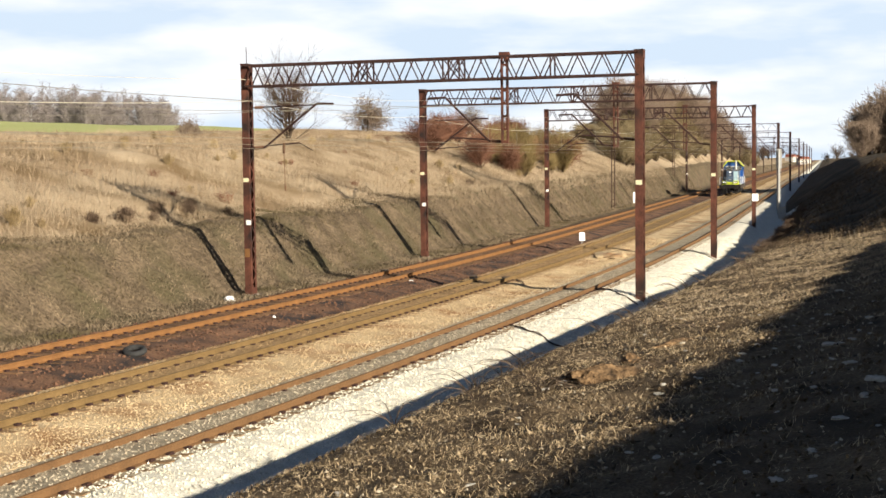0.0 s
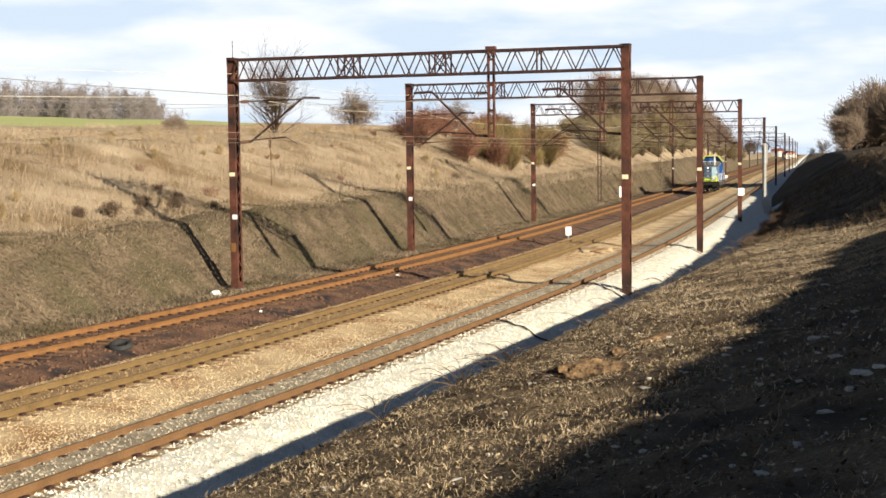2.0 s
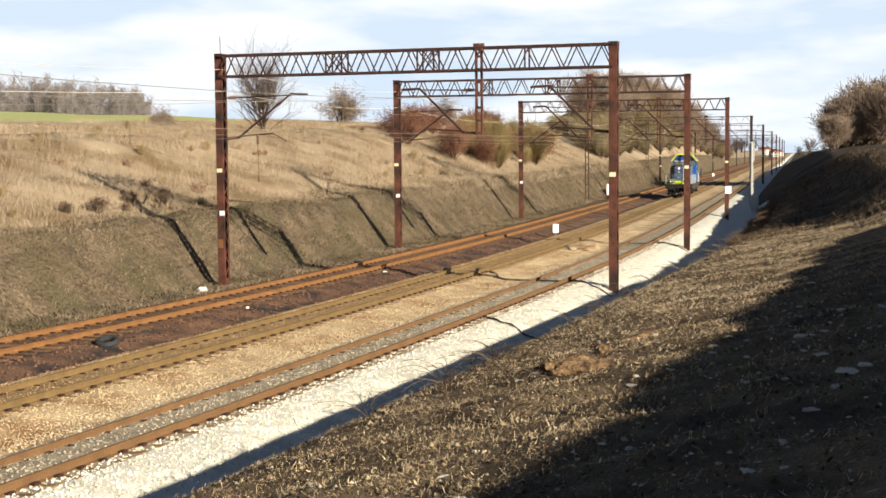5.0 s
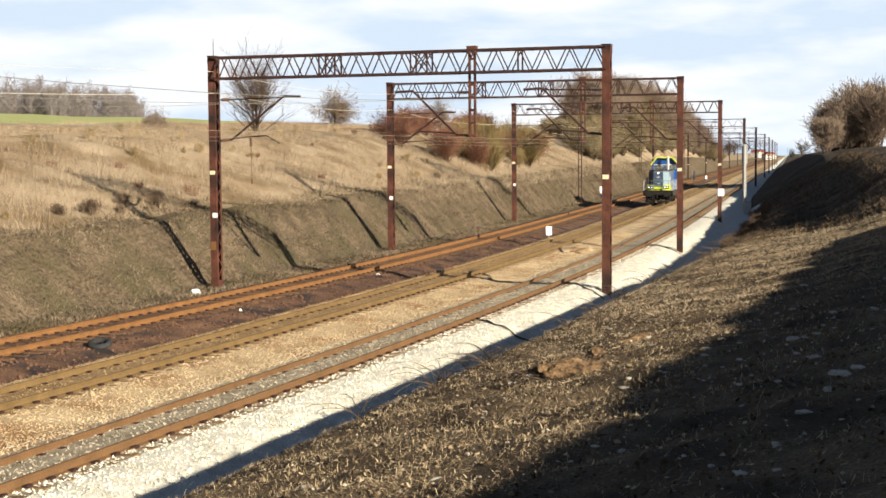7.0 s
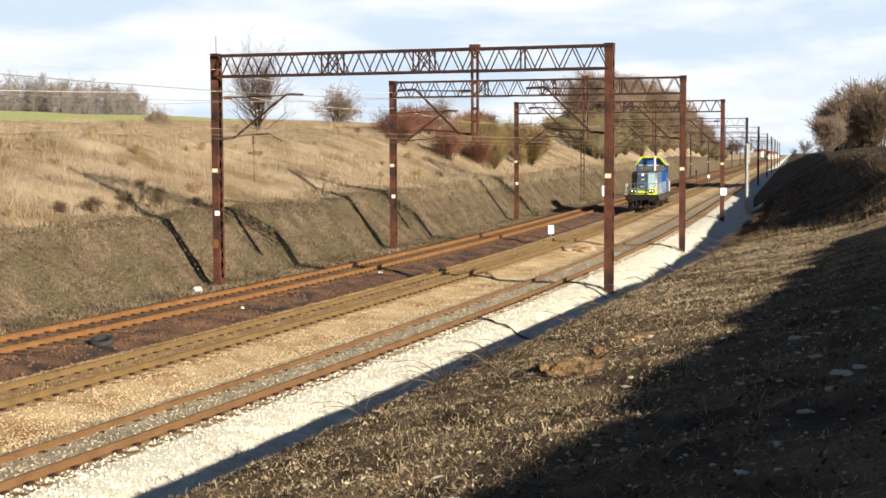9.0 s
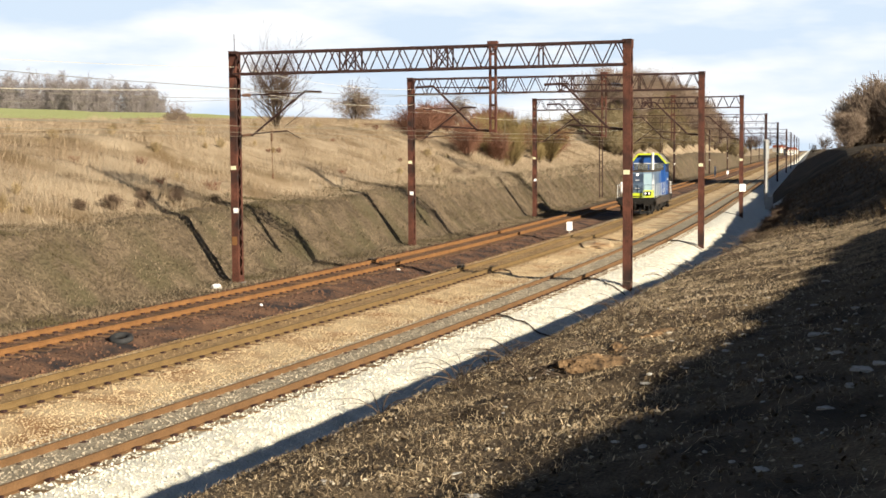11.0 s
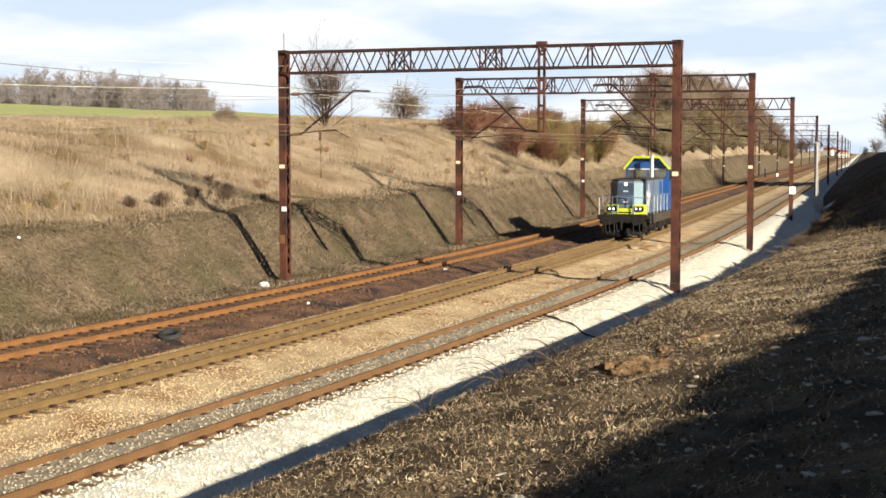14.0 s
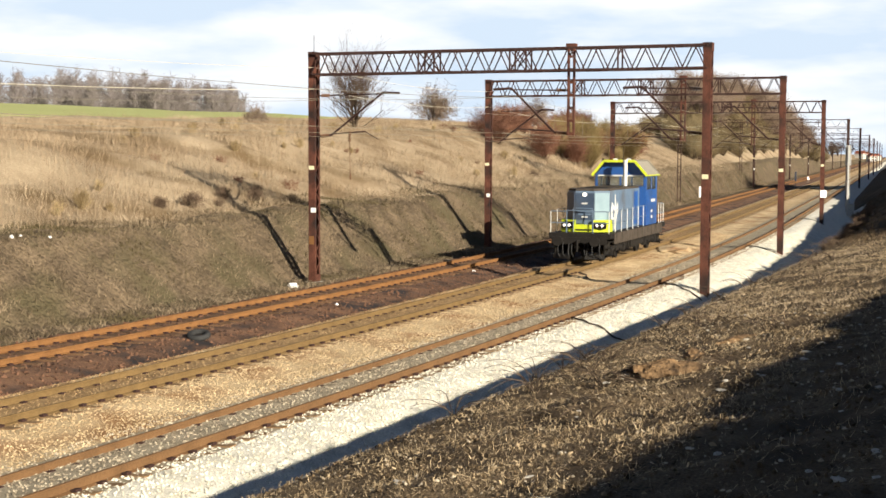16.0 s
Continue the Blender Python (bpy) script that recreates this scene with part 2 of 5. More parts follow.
def make_ground():
    S = steps((-120, -40, 8), (-40, 60, 0.4), (60, 130, 1.0), (130, 420, 2.5), (420, 2900, 60))
    O = steps((-380, -60, 20), (-60, -16, 2), (-16, 34, 0.33), (34, 60, 1.5), (60, 200, 10), (200, 680, 40))
    s, o = np.meshgrid(S, O, indexing="ij")
    z = height(s, o)
    th = np.interp(s, SS, TH)
    x, y = np.interp(s, SS, LX) - o * np.cos(th), np.interp(s, SS, LY) + o * np.sin(th)
    # the sheet closes behind the camera and runs out level to the horizon
    v = np.stack([x, y, z], -1).reshape(-1, 3)
    ni, nj = len(S), len(O)
    idx = np.arange(ni * nj).reshape(ni, nj)
    q = np.stack([idx[:-1, :-1], idx[:-1, 1:], idx[1:, 1:], idx[1:, :-1]], -1).reshape(-1, 4)[:, ::-1]
    om = ((O[1:] + O[:-1]) / 2)[None, :] + np.zeros((ni - 1, 1))
    sm = ((S[1:] + S[:-1]) / 2)[:, None] + np.zeros((1, nj - 1))
    edge = 0.25 * wob(sm, om, 1.1, 0.3)
    mat = np.zeros(om.shape, int)                     # near slope, dry soil and litter
    mat[(om > -4.9) & (om < 2.2)] = 1                 # new pale ballast
    mat[(om > -0.6) & (om < 2.2)] = 2                 # greyer ballast in the near track
    mat[(om >= 2.2) & (om <= 7.4 + edge)] = 3   # brown old ballast
    mat[(om > 4.35) & (om < 6.6)] = 8                 # oily brown bed of the middle track
    mat[(om > 7.4 + edge) & (om <= 13.0 + edge)] = 4  # sooty soil and rust
    mat[om > 13.0 + edge] = 5                         # short dull grass
    mat[om > 19.3 + 0.7 * (sm < 110) * wob(sm, om, 6.0, 0.8)] = 6  # tall dry grass
    mat[(om > 56 + 3 * wob(sm, om, 30.0, 0.8)) & (sm < 1200) & ((om > 110) | (sm < 165))] = 7     # young green crop
    mat[(om < -60) | ((om < -4.9) & (sm > 420))] = 5
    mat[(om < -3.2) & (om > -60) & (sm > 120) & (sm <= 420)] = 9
    mat[(om < -4.9) & (om > -60) & (sm - om - 9 > 17 + 5 * wob(sm, om, 4.0, 0.4)) & (sm <= 420)] = 9   # scrub on the bank, its colour darkened to add to the shade
    me = bpy.data.meshes.new("ground")
    me.from_pydata(v.tolist(), [], q.tolist())
    me.polygons.foreach_set("material_index", mat.reshape(-1).astype(np.int32))
    me.polygons.foreach_set("use_smooth", np.ones(len(q), bool))
    for m in GROUND_MATS:
        me.materials.append(m)
    me.update()
    return tagged(new("ground", me), "railway cutting with ballast, dry grass banks and a green field", "ground", kind="structure")


SOIL = material("dry soil and litter", (0.015, 0.0105, 0.007), (0.26, 0.186, 0.108), 1.3, 38, 0.95, 0, 1.0, 0.06, (0.05, 0.035, 0.021), 0.9)
BALLAST_NEW = material("new pale ballast", (0.52, 0.49, 0.4), (0.9, 0.87, 0.76), 2.0, 26, 0.9, 0, 0.9, 0.03)
BALLAST_GREY = material("grey brown ballast", (0.2, 0.165, 0.11), (0.5, 0.43, 0.31), 2.0, 26, 0.9, 0, 0.9, 0.03)
BALLAST_OLD = material("brown old ballast", (0.32, 0.23, 0.125), (0.68, 0.53, 0.33), 0.8, 24, 0.9, 0, 0.9, 0.03, (0.3, 0.17, 0.08), 0.5)
BALLAST_OILY = material("oily brown ballast", (0.17, 0.105, 0.048), (0.38, 0.26, 0.13), 0.9, 24, 0.9, 0, 0.9, 0.03)
SOOT = material("sooty rusty soil", (0.06, 0.034, 0.024), (0.26, 0.145, 0.085), 0.9, 16, 0.95, 0, 0.9, 0.05, (0.035, 0.03, 0.03), 0.7)
GRASS_SHORT = material("short dull grass", (0.05, 0.037, 0.024), (0.23, 0.17, 0.108), 0.8, 7, 0.95, 0, 1.0, 0.2, (0.1, 0.083, 0.045), 0.35)
GRASS_TALL = material("tall dry grass", (0.28, 0.21, 0.133), (0.47, 0.375, 0.255), 0.5, 9, 0.95, 0, 0.9, 0.1, (0.17, 0.115, 0.06), 0.22)
CROP = material("young green crop", (0.35, 0.37, 0.14), (0.45, 0.47, 0.2), 0.05, 2, 0.95, 0, 0.3, 0.05)
# matted scrub, with the bank's shade partly put into the dark colour
SCRUB_SHADED = material("dark matted scrub", (0.022, 0.017, 0.011), (0.085, 0.066, 0.042), 0.6, 9, 0.95, 0, 0.9, 0.08, (0.12, 0.09, 0.055), 0.5)
GROUND_MATS = [SOIL, BALLAST_NEW, BALLAST_GREY, BALLAST_OLD, SOOT, GRASS_SHORT, GRASS_TALL, CROP, BALLAST_OILY, SCRUB_SHADED]
ground = make_ground()

# ---- tracks ----
TRACKS = (("near", 0.0, 0.12, RAIL, SLEEPER), ("middle", 4.672, 0.06, RAIL_TAN, SLEEPER), ("far", 9.971, 0.0, RAIL_OLD, SLEEPER_WOOD))


def rail_mesh(o, z, s_list):
    """The rolled section, swept along the line."""
    sec = [(-0.075, -0.172), (-0.075, -0.160), (-0.012, -0.142), (-0.010, -0.045), (-0.036, -0.032), (-0.036, -0.006), (-0.026, 0.0),
           (0.026, 0.0), (0.036, -0.006), (0.036, -0.032), (0.010, -0.045), (0.012, -0.142), (0.075, -0.160), (0.075, -0.172)]
    bm = bmesh.new()
    last = None
    for s in s_list:
        ring = [bm.verts.new(place(s, o - a, z + b)) for a, b in sec]
        if last:
            for i in range(len(sec)):
                j = (i + 1) % len(sec)
                bm.faces.new((last[i], ring[i], ring[j], last[j]))
        else:
            bm.faces.new(ring)
        last = ring
    bm.faces.new(last[::-1])
    bmesh.ops.recalc_face_normals(bm, faces=bm.faces)
    return bm


RAIL_S = list(np.arange(-40, 80, 2.0)) + list(np.arange(80, 420, 10.0)) + list(np.arange(420, 900, 60.0))


def make_track(word, o, cant, rail_mat, sleeper_mat):
    root = tagged(new("railway_track"), {"near": "rusty-railed near track on fresh pale ballast", "middle": "brown-railed running track on old brown ballast",
                                         "far": "disused orange-rusted track in sooty soil"}[word], "railway track", kind="structure")
    for side, dz in ((0.0, cant), (1.505, 0.0)):
        part("rail", rail_mesh(o + side, dz, RAIL_S), rail_mat, root)
    tilt = Matrix.Rotation(math.atan2(cant, 1.505), 4, "Y")
    # sleepers with their fastenings
    bm = bmesh.new()
    box(bm, -1.3, -0.13, -0.2, 1.3, 0.13, 0.0, bevel=0.025)
    for x in (-0.7525, 0.7525):
        for d in (-0.11, 0.11):
            box(bm, x + d - 0.05, -0.07, 0.0, x + d + 0.05, 0.07, 0.045)
    bm.faces.ensure_lookup_table()
    for f in bm.faces:
        f.material_index = 1 if f.calc_center_median().z > 0.003 else 0
    me = bpy.data.meshes.new("sleeper")
    bm.to_mesh(me)
    bm.free()
    me.materials.append(sleeper_mat)
    me.materials.append(RUST_DARK)
    rng = random.Random(len(word))
    first = -36.0 if word != "far" else -30.0
    for i in range(100):
        m = along(first + i * 0.62, o + 0.7525, (0 + cant) / 2 - 0.172 + rng.uniform(-0.01, 0.01)) @ tilt.inverted() @ Matrix.Rotation(rng.uniform(-0.012, 0.012), 4, "Z")
        share("sleeper", me, root, m)
    verts, faces = [], []
    s = first + 100 * 0.62
    while s < 260:
        m = along(s, o + 0.7525, cant / 2 - 0.18) @ tilt.inverted()
        b = len(verts)
        for z in (-0.15, 0.0):
            verts += [tuple(m @ Vector((x, y, z))) for x, y in ((-1.3, -0.13), (1.3, -0.13), (1.3, 0.13), (-1.3, 0.13))]
        faces += [(b + 4, b + 5, b + 6, b + 7), (b, b + 1, b + 5, b + 4), (b + 1, b + 2, b + 6, b + 5), (b + 2, b + 3, b + 7, b + 6), (b + 3, b, b + 4, b + 7)]
        s += 0.62
    me2 = bpy.data.meshes.new("far_sleepers")
    me2.from_pydata(verts, [], faces)
    me2.materials.append(sleeper_mat)
    ob = new("far_sleepers", me2)
    ob.parent = root
    tagged(ob, kind="stuff")
    return root


for row in TRACKS:
    make_track(*row)

# ---- gantries over the tracks ----
PR, PL, TOP = -2.0, 14.54, 9.24
GANTRY_S = (20.0, 43.84, 79.46, 139.85, 200.7, 283.5, 352.0, 425.0, 505.0, 590.0)
RIGHT_FOOT, LEFT_FOOT = -0.75, -0.4


def lattice_post(bm, x, y, z0, z1, w, t, lacing=True):
    """Two channels, one behind the other along the line, laced together on both sides; w across the line, t along it."""
    for sy in (-1, 1):
        box(bm, x - w / 2, y + sy * t / 2, z0, x + w / 2, y + sy * (t / 2 - 0.018), z1)
        for sx in (-1, 1):
            box(bm, x + sx * w / 2, y + sy * (t / 2 - 0.018), z0, x + sx * (w / 2 - 0.016), y + sy * (t / 2 - 0.13), z1)
    z, up = z0 + 0.2, True
    while z < z1 - 0.5:
        for sx in (-1, 1):
            xa = x + sx * (w / 2 + 0.006)
            if lacing:
                ya, yb = (-t / 2 + 0.06, t / 2 - 0.06) if up else (t / 2 - 0.06, -t / 2 + 0.06)
                flat(bm, (xa, y + ya, z), (xa, y + yb, z + 0.42), 0.012, 0.06)
            else:
                box(bm, xa - 0.006, y - t / 2 + 0.03, z, xa + 0.006, y + t / 2 - 0.03, z + 0.1)
        z, up = z + 0.42, not up
    for z in (z0 + 0.62, z1 - 0.3):
        for sx in (-1, 1):
            xa = x + sx * (w / 2 + 0.016)
            box(bm, xa - 0.005, y - t / 2 + 0.02, z, xa + 0.005, y + t / 2 - 0.02, z + 0.3)


def insulator(bm, a, b, n=5):
    a, b = Vector(a), Vector(b)
    bar(bm, a, b, 0.03)
    for i in range(n):
        c = a.lerp(b, (i + 0.7) / (n + 0.4))
        d = (b - a).normalized() * 0.022
        bar(bm, c - d, c + d, 0.085, 8, 0.05)


def make_gantry(s, kind_no):
    """A portal of two posts and a braced beam; its local x runs to the right of the line from o = 0."""
    far = kind_no >= 3
    word = "rust-brown"
    root = tagged(new("catenary_gantry"), word + " steel portal gantry spanning the railway tracks", "gantry", "gantries over the line")
    root.matrix_world = along(s, 0.0, 0.0)
    steel = RUST if kind_no < 3 else RUST_DARK
    xr, xl = -PR, -PL
    for x, foot in ((xr, RIGHT_FOOT), (xl, LEFT_FOOT)):
        bm = bmesh.new()
        lattice_post(bm, x, 0, foot - 0.6, TOP, 0.3, 0.5, not far)
        box(bm, x - 0.18, -0.27, TOP, x + 0.18, 0.27, TOP + 0.03)
        post = part("post", bm, steel, root)
        if kind_no == 0 and x == xl:
            bm = bmesh.new()
            bar(bm, (x, 0, TOP), (x, 0, TOP + 0.75), 0.014, 6)
            part("rod", bm, RUST_DARK, root)
        if kind_no < 3:
            bm = bmesh.new()
            box(bm, x - 0.34, -0.34, foot - 0.7, x + 0.34, 0.34, foot + 0.02, bevel=0.05)
            part("footing", bm, CONCRETE, root)
    depth, half = 0.86, 0.36
    z1, z0 = TOP - 0.06, TOP - 0.06 - depth
    for name, z in (("top_chord", z1), ("bottom_chord", z0)):
        for y in ((-half, half) if not far else (0.0,)):
            bm = bmesh.new()
            box(bm, xl + 0.1, y - 0.04, z - 0.04, xr - 0.1, y + 0.04, z + 0.04)
            part(name, bm, RUST_DARK, root)
    n = 34 if not far else 24
    for y in ((-half, half) if not far else (0.0,)):
        dx = (xr - xl) / n
        made = {}
        for i in range(n):
            a = xl + i * dx
            up = i % 2 == 0
            if up not in made:
                bm = bmesh.new()
                flat(bm, (0.04, 0, z0 if up else z1), (dx - 0.04, 0, z1 if up else z0), 0.045, 0.04)
                made[up] = bpy.data.meshes.new("brace")
                bm.to_mesh(made[up])
                bm.free()
                made[up].materials.append(RUST_DARK)
            share("brace", made[up], root, Matrix.Translation((a, y, 0)))
        for k in ((10, 11.4, 18, 19.4, 27) if not far else (7, 13, 19)):
            bm = bmesh.new()
            flat(bm, (xl + k * dx, y, z0), (xl + k * dx, y, z1), 0.06, 0.05)
            part("upright", bm, RUST_DARK, root)
        for k in ((10, 18) if not far else ()):
            bm = bmesh.new()
            for za, zb in ((z0, z1), (z1, z0)):
                flat(bm, (xl + k * dx, y, za), (xl + (k + 1.4) * dx, y, zb), 0.05, 0.04)
            part("cross_brace", bm, RUST_DARK, root)
    if not far:
        for i in range(n // 2 + 1):
            x = xl + 2 * i * (xr - xl) / n
            for z in (z0, z1):
                bm = bmesh.new()
                flat(bm, (x, -half, z), (x, half, z), 0.05, 0.04)
                part("cross_tie", bm, RUST_DARK, root)
    # the drop post between the near and the middle track
    xd = -3.35
    bm = bmesh.new()
    for dx in (-0.11, 0.11):
        box(bm, xd + dx - 0.035, -0.08, 5.75, xd + dx + 0.035, 0.08, TOP + 0.05)
    z = 5.8
    while z < TOP - 0.2:
        box(bm, xd - 0.11, -0.07, z, xd + 0.11, -0.055, z + 0.1)
        z += 0.5
    box(bm, xd - 0.2, -0.12, TOP, xd + 0.2, 0.12, TOP + 0.12)
    part("drop_post", bm, RUST if not far else RUST_DARK, root)
    # cantilevers: (post face, height, reach, towards)
    for x, d in ((xd - 0.15, -1.0), (xr - 0.2, -1.0), (xl + 0.2, 1.0)):
        bm = bmesh.new()
        reach = 2.35 if x != xl + 0.2 else 2.9
        drop = 0.0 if x != xl + 0.2 else -0.1
        bar(bm, (x, 0.1, 5.85 + drop), (x + d * 0.55, 0.1, 5.9 + drop), 0.05)
        bar(bm, (x + d * 0.55, 0.1, 5.9 + drop), (x + d * reach, 0.1, 7.65 + drop), 0.045)
        bar(bm, (x + d * reach, 0.1, 7.65 + drop), (x + d * (reach + 0.75), 0.1, 7.62 + drop), 0.05)
        bar(bm, (x, 0.1, 7.55 + drop), (x + d * reach * 0.95, 0.1, 7.6 + drop), 0.025)
        bar(bm, (x + d * 0.6, 0.1, 5.95 + drop), (x + d * 2.1, 0.1, 6.05 + drop), 0.03)
        bar(bm, (x + d * 2.1, 0.1, 6.05 + drop), (x + d * 2.7, 0.1, 5.72 + drop), 0.018)
        arm = part("cantilever", bm, RUST_DARK, root)
        for za, zb in ((5.86, 5.9), (7.55, 7.56)):
            bm = bmesh.new()
            insulator(bm, (x + d * 0.09, 0.1, za + drop), (x + d * 0.5, 0.1, zb + drop))
            part("insulator", bm, PORCELAIN, arm)
    # enamel number plates and markers on the posts
    if kind_no < 7:
        for x, z, w, hgt, m in ((xr, 4.13, 0.24, 0.17, YELLOWISH), (xl, 4.35, 0.24, 0.16, YELLOWISH), (xl + 0.08, 2.55, 0.22, 0.2, WHITE)):
            bm = bmesh.new()
            box(bm, x - w / 2, -0.28, z, x + w / 2, -0.255, z + hgt)
            part("marker_plate", bm, m, root)
    return root


for no, gs in enumerate(GANTRY_S):
    make_gantry(gs, no)


# ---- the locomotive: its length runs along local y from the front buffers at y = 0, wheels on z = 0 ----
BLUE = material("bright blue paint", (0.015, 0.068, 0.25), (0.025, 0.1, 0.32), 2, 30, 0.35, 0, 0.05, 0.002, (0.03, 0.07, 0.2), 0.8, spec=0.5)
BLUE_DARK = material("dark blue paint", (0.012, 0.03, 0.075), (0.02, 0.045, 0.1), 2, 30, 0.4, 0, 0.05, 0.002, (0.03, 0.04, 0.06), 0.8, spec=0.5)
GREY_BLUE = material("grey blue paint", (0.1, 0.15, 0.22), (0.14, 0.2, 0.28), 2, 30, 0.4, 0, 0.05, 0.002, (0.1, 0.12, 0.15), 0.8, spec=0.5)
CYAN = material("pale grey-cyan paint", (0.19, 0.27, 0.31), (0.25, 0.34, 0.38), 2, 30, 0.4, 0, 0.05, 0.002, spec=0.5)
LIME = material("lime paint", (0.5, 0.58, 0.02), (0.58, 0.66, 0.04), 2, 30, 0.4, 0, 0.05, 0.002, spec=0.5)
ROOF = material("dusty sun-bleached roof paint", (0.2, 0.185, 0.15), (0.32, 0.29, 0.235), 2, 30, 0.7, 0, 0.1, 0.004)
SLATE = material("slate blue nose paint", (0.035, 0.055, 0.09), (0.055, 0.08, 0.125), 2, 30, 0.4, 0, 0.05, 0.002, (0.06, 0.065, 0.075), 0.8, spec=0.5)
FRAME = material("dusty grey-brown frame", (0.035, 0.029, 0.024), (0.09, 0.072, 0.056), 2, 30, 0.8, 0, 0.1, 0.004)
BLACK = material("sooty black steel", (0.009, 0.008, 0.007), (0.025, 0.022, 0.019), 3, 30, 0.7, 0.1, 0.1, 0.004)
PAINT_WHITE = material("white rail paint", (0.5, 0.5, 0.48), (0.68, 0.68, 0.65), 3, 30, 0.5, 0, 0)
RUBBER = material("grey rubber", (0.02, 0.02, 0.02), (0.05, 0.05, 0.05), 3, 30, 0.8)
GLASS = glass_material("cab glass", (0.72, 0.78, 0.78))
LAMP = glow_material("lit headlamp", (1.0, 0.96, 0.85), 0.6)
INTERIOR = material("cab lining", (0.16, 0.16, 0.15), (0.22, 0.22, 0.2), 3, 30, 0.8)


def prism(bm, pts, y0, y1):
    """A closed outline in x and z, drawn out from y0 to y1."""
    a = [bm.verts.new((x, y0, z)) for x, z in pts]
    b = [bm.verts.new((x, y1, z)) for x, z in pts]
    n = len(pts)
    bm.faces.new(a)
    bm.faces.new(b[::-1])
    for i in range(n):
        bm.faces.new((a[i], b[i], b[(i + 1) % n], a[(i + 1) % n]))
    bmesh.ops.recalc_face_normals(bm, faces=bm.faces)


def panel(bm, pts):
    """One flat plate through points, 25 mm thick inwards."""
    f = bm.faces.new([bm.verts.new(p) for p in pts])
    f.normal_update()
    bmesh.ops.solidify(bm, geom=[f], thickness=0.025)


def plan_prism(bm, pts, z0, z1):
    """A closed outline in x and y, drawn up from z0 to z1."""
    a = [bm.verts.new((x, y, z0)) for x, y in pts]
    b = [bm.verts.new((x, y, z1)) for x, y in pts]
    n = len(pts)
    bm.faces.new(a)
    bm.faces.new(b[::-1])
    for i in range(n):
        bm.faces.new((a[i], b[i], b[(i + 1) % n], a[(i + 1) % n]))
    bmesh.ops.recalc_face_normals(bm, faces=bm.faces)


def wheel_mesh():
    bm = bmesh.new()
    for x0, x1, r in ((-0.065, 0.05, 0.5), (0.05, 0.08, 0.53)):
        bar(bm, (x0, 0, 0), (x1, 0, 0), r, 28)
    bar(bm, (-0.12, 0, 0), (0.1, 0, 0), 0.13, 14)
    me = bpy.data.meshes.new("wheel")
    bm.to_mesh(me)
    bm.free()
    me.materials.append(BLACK)
    return me


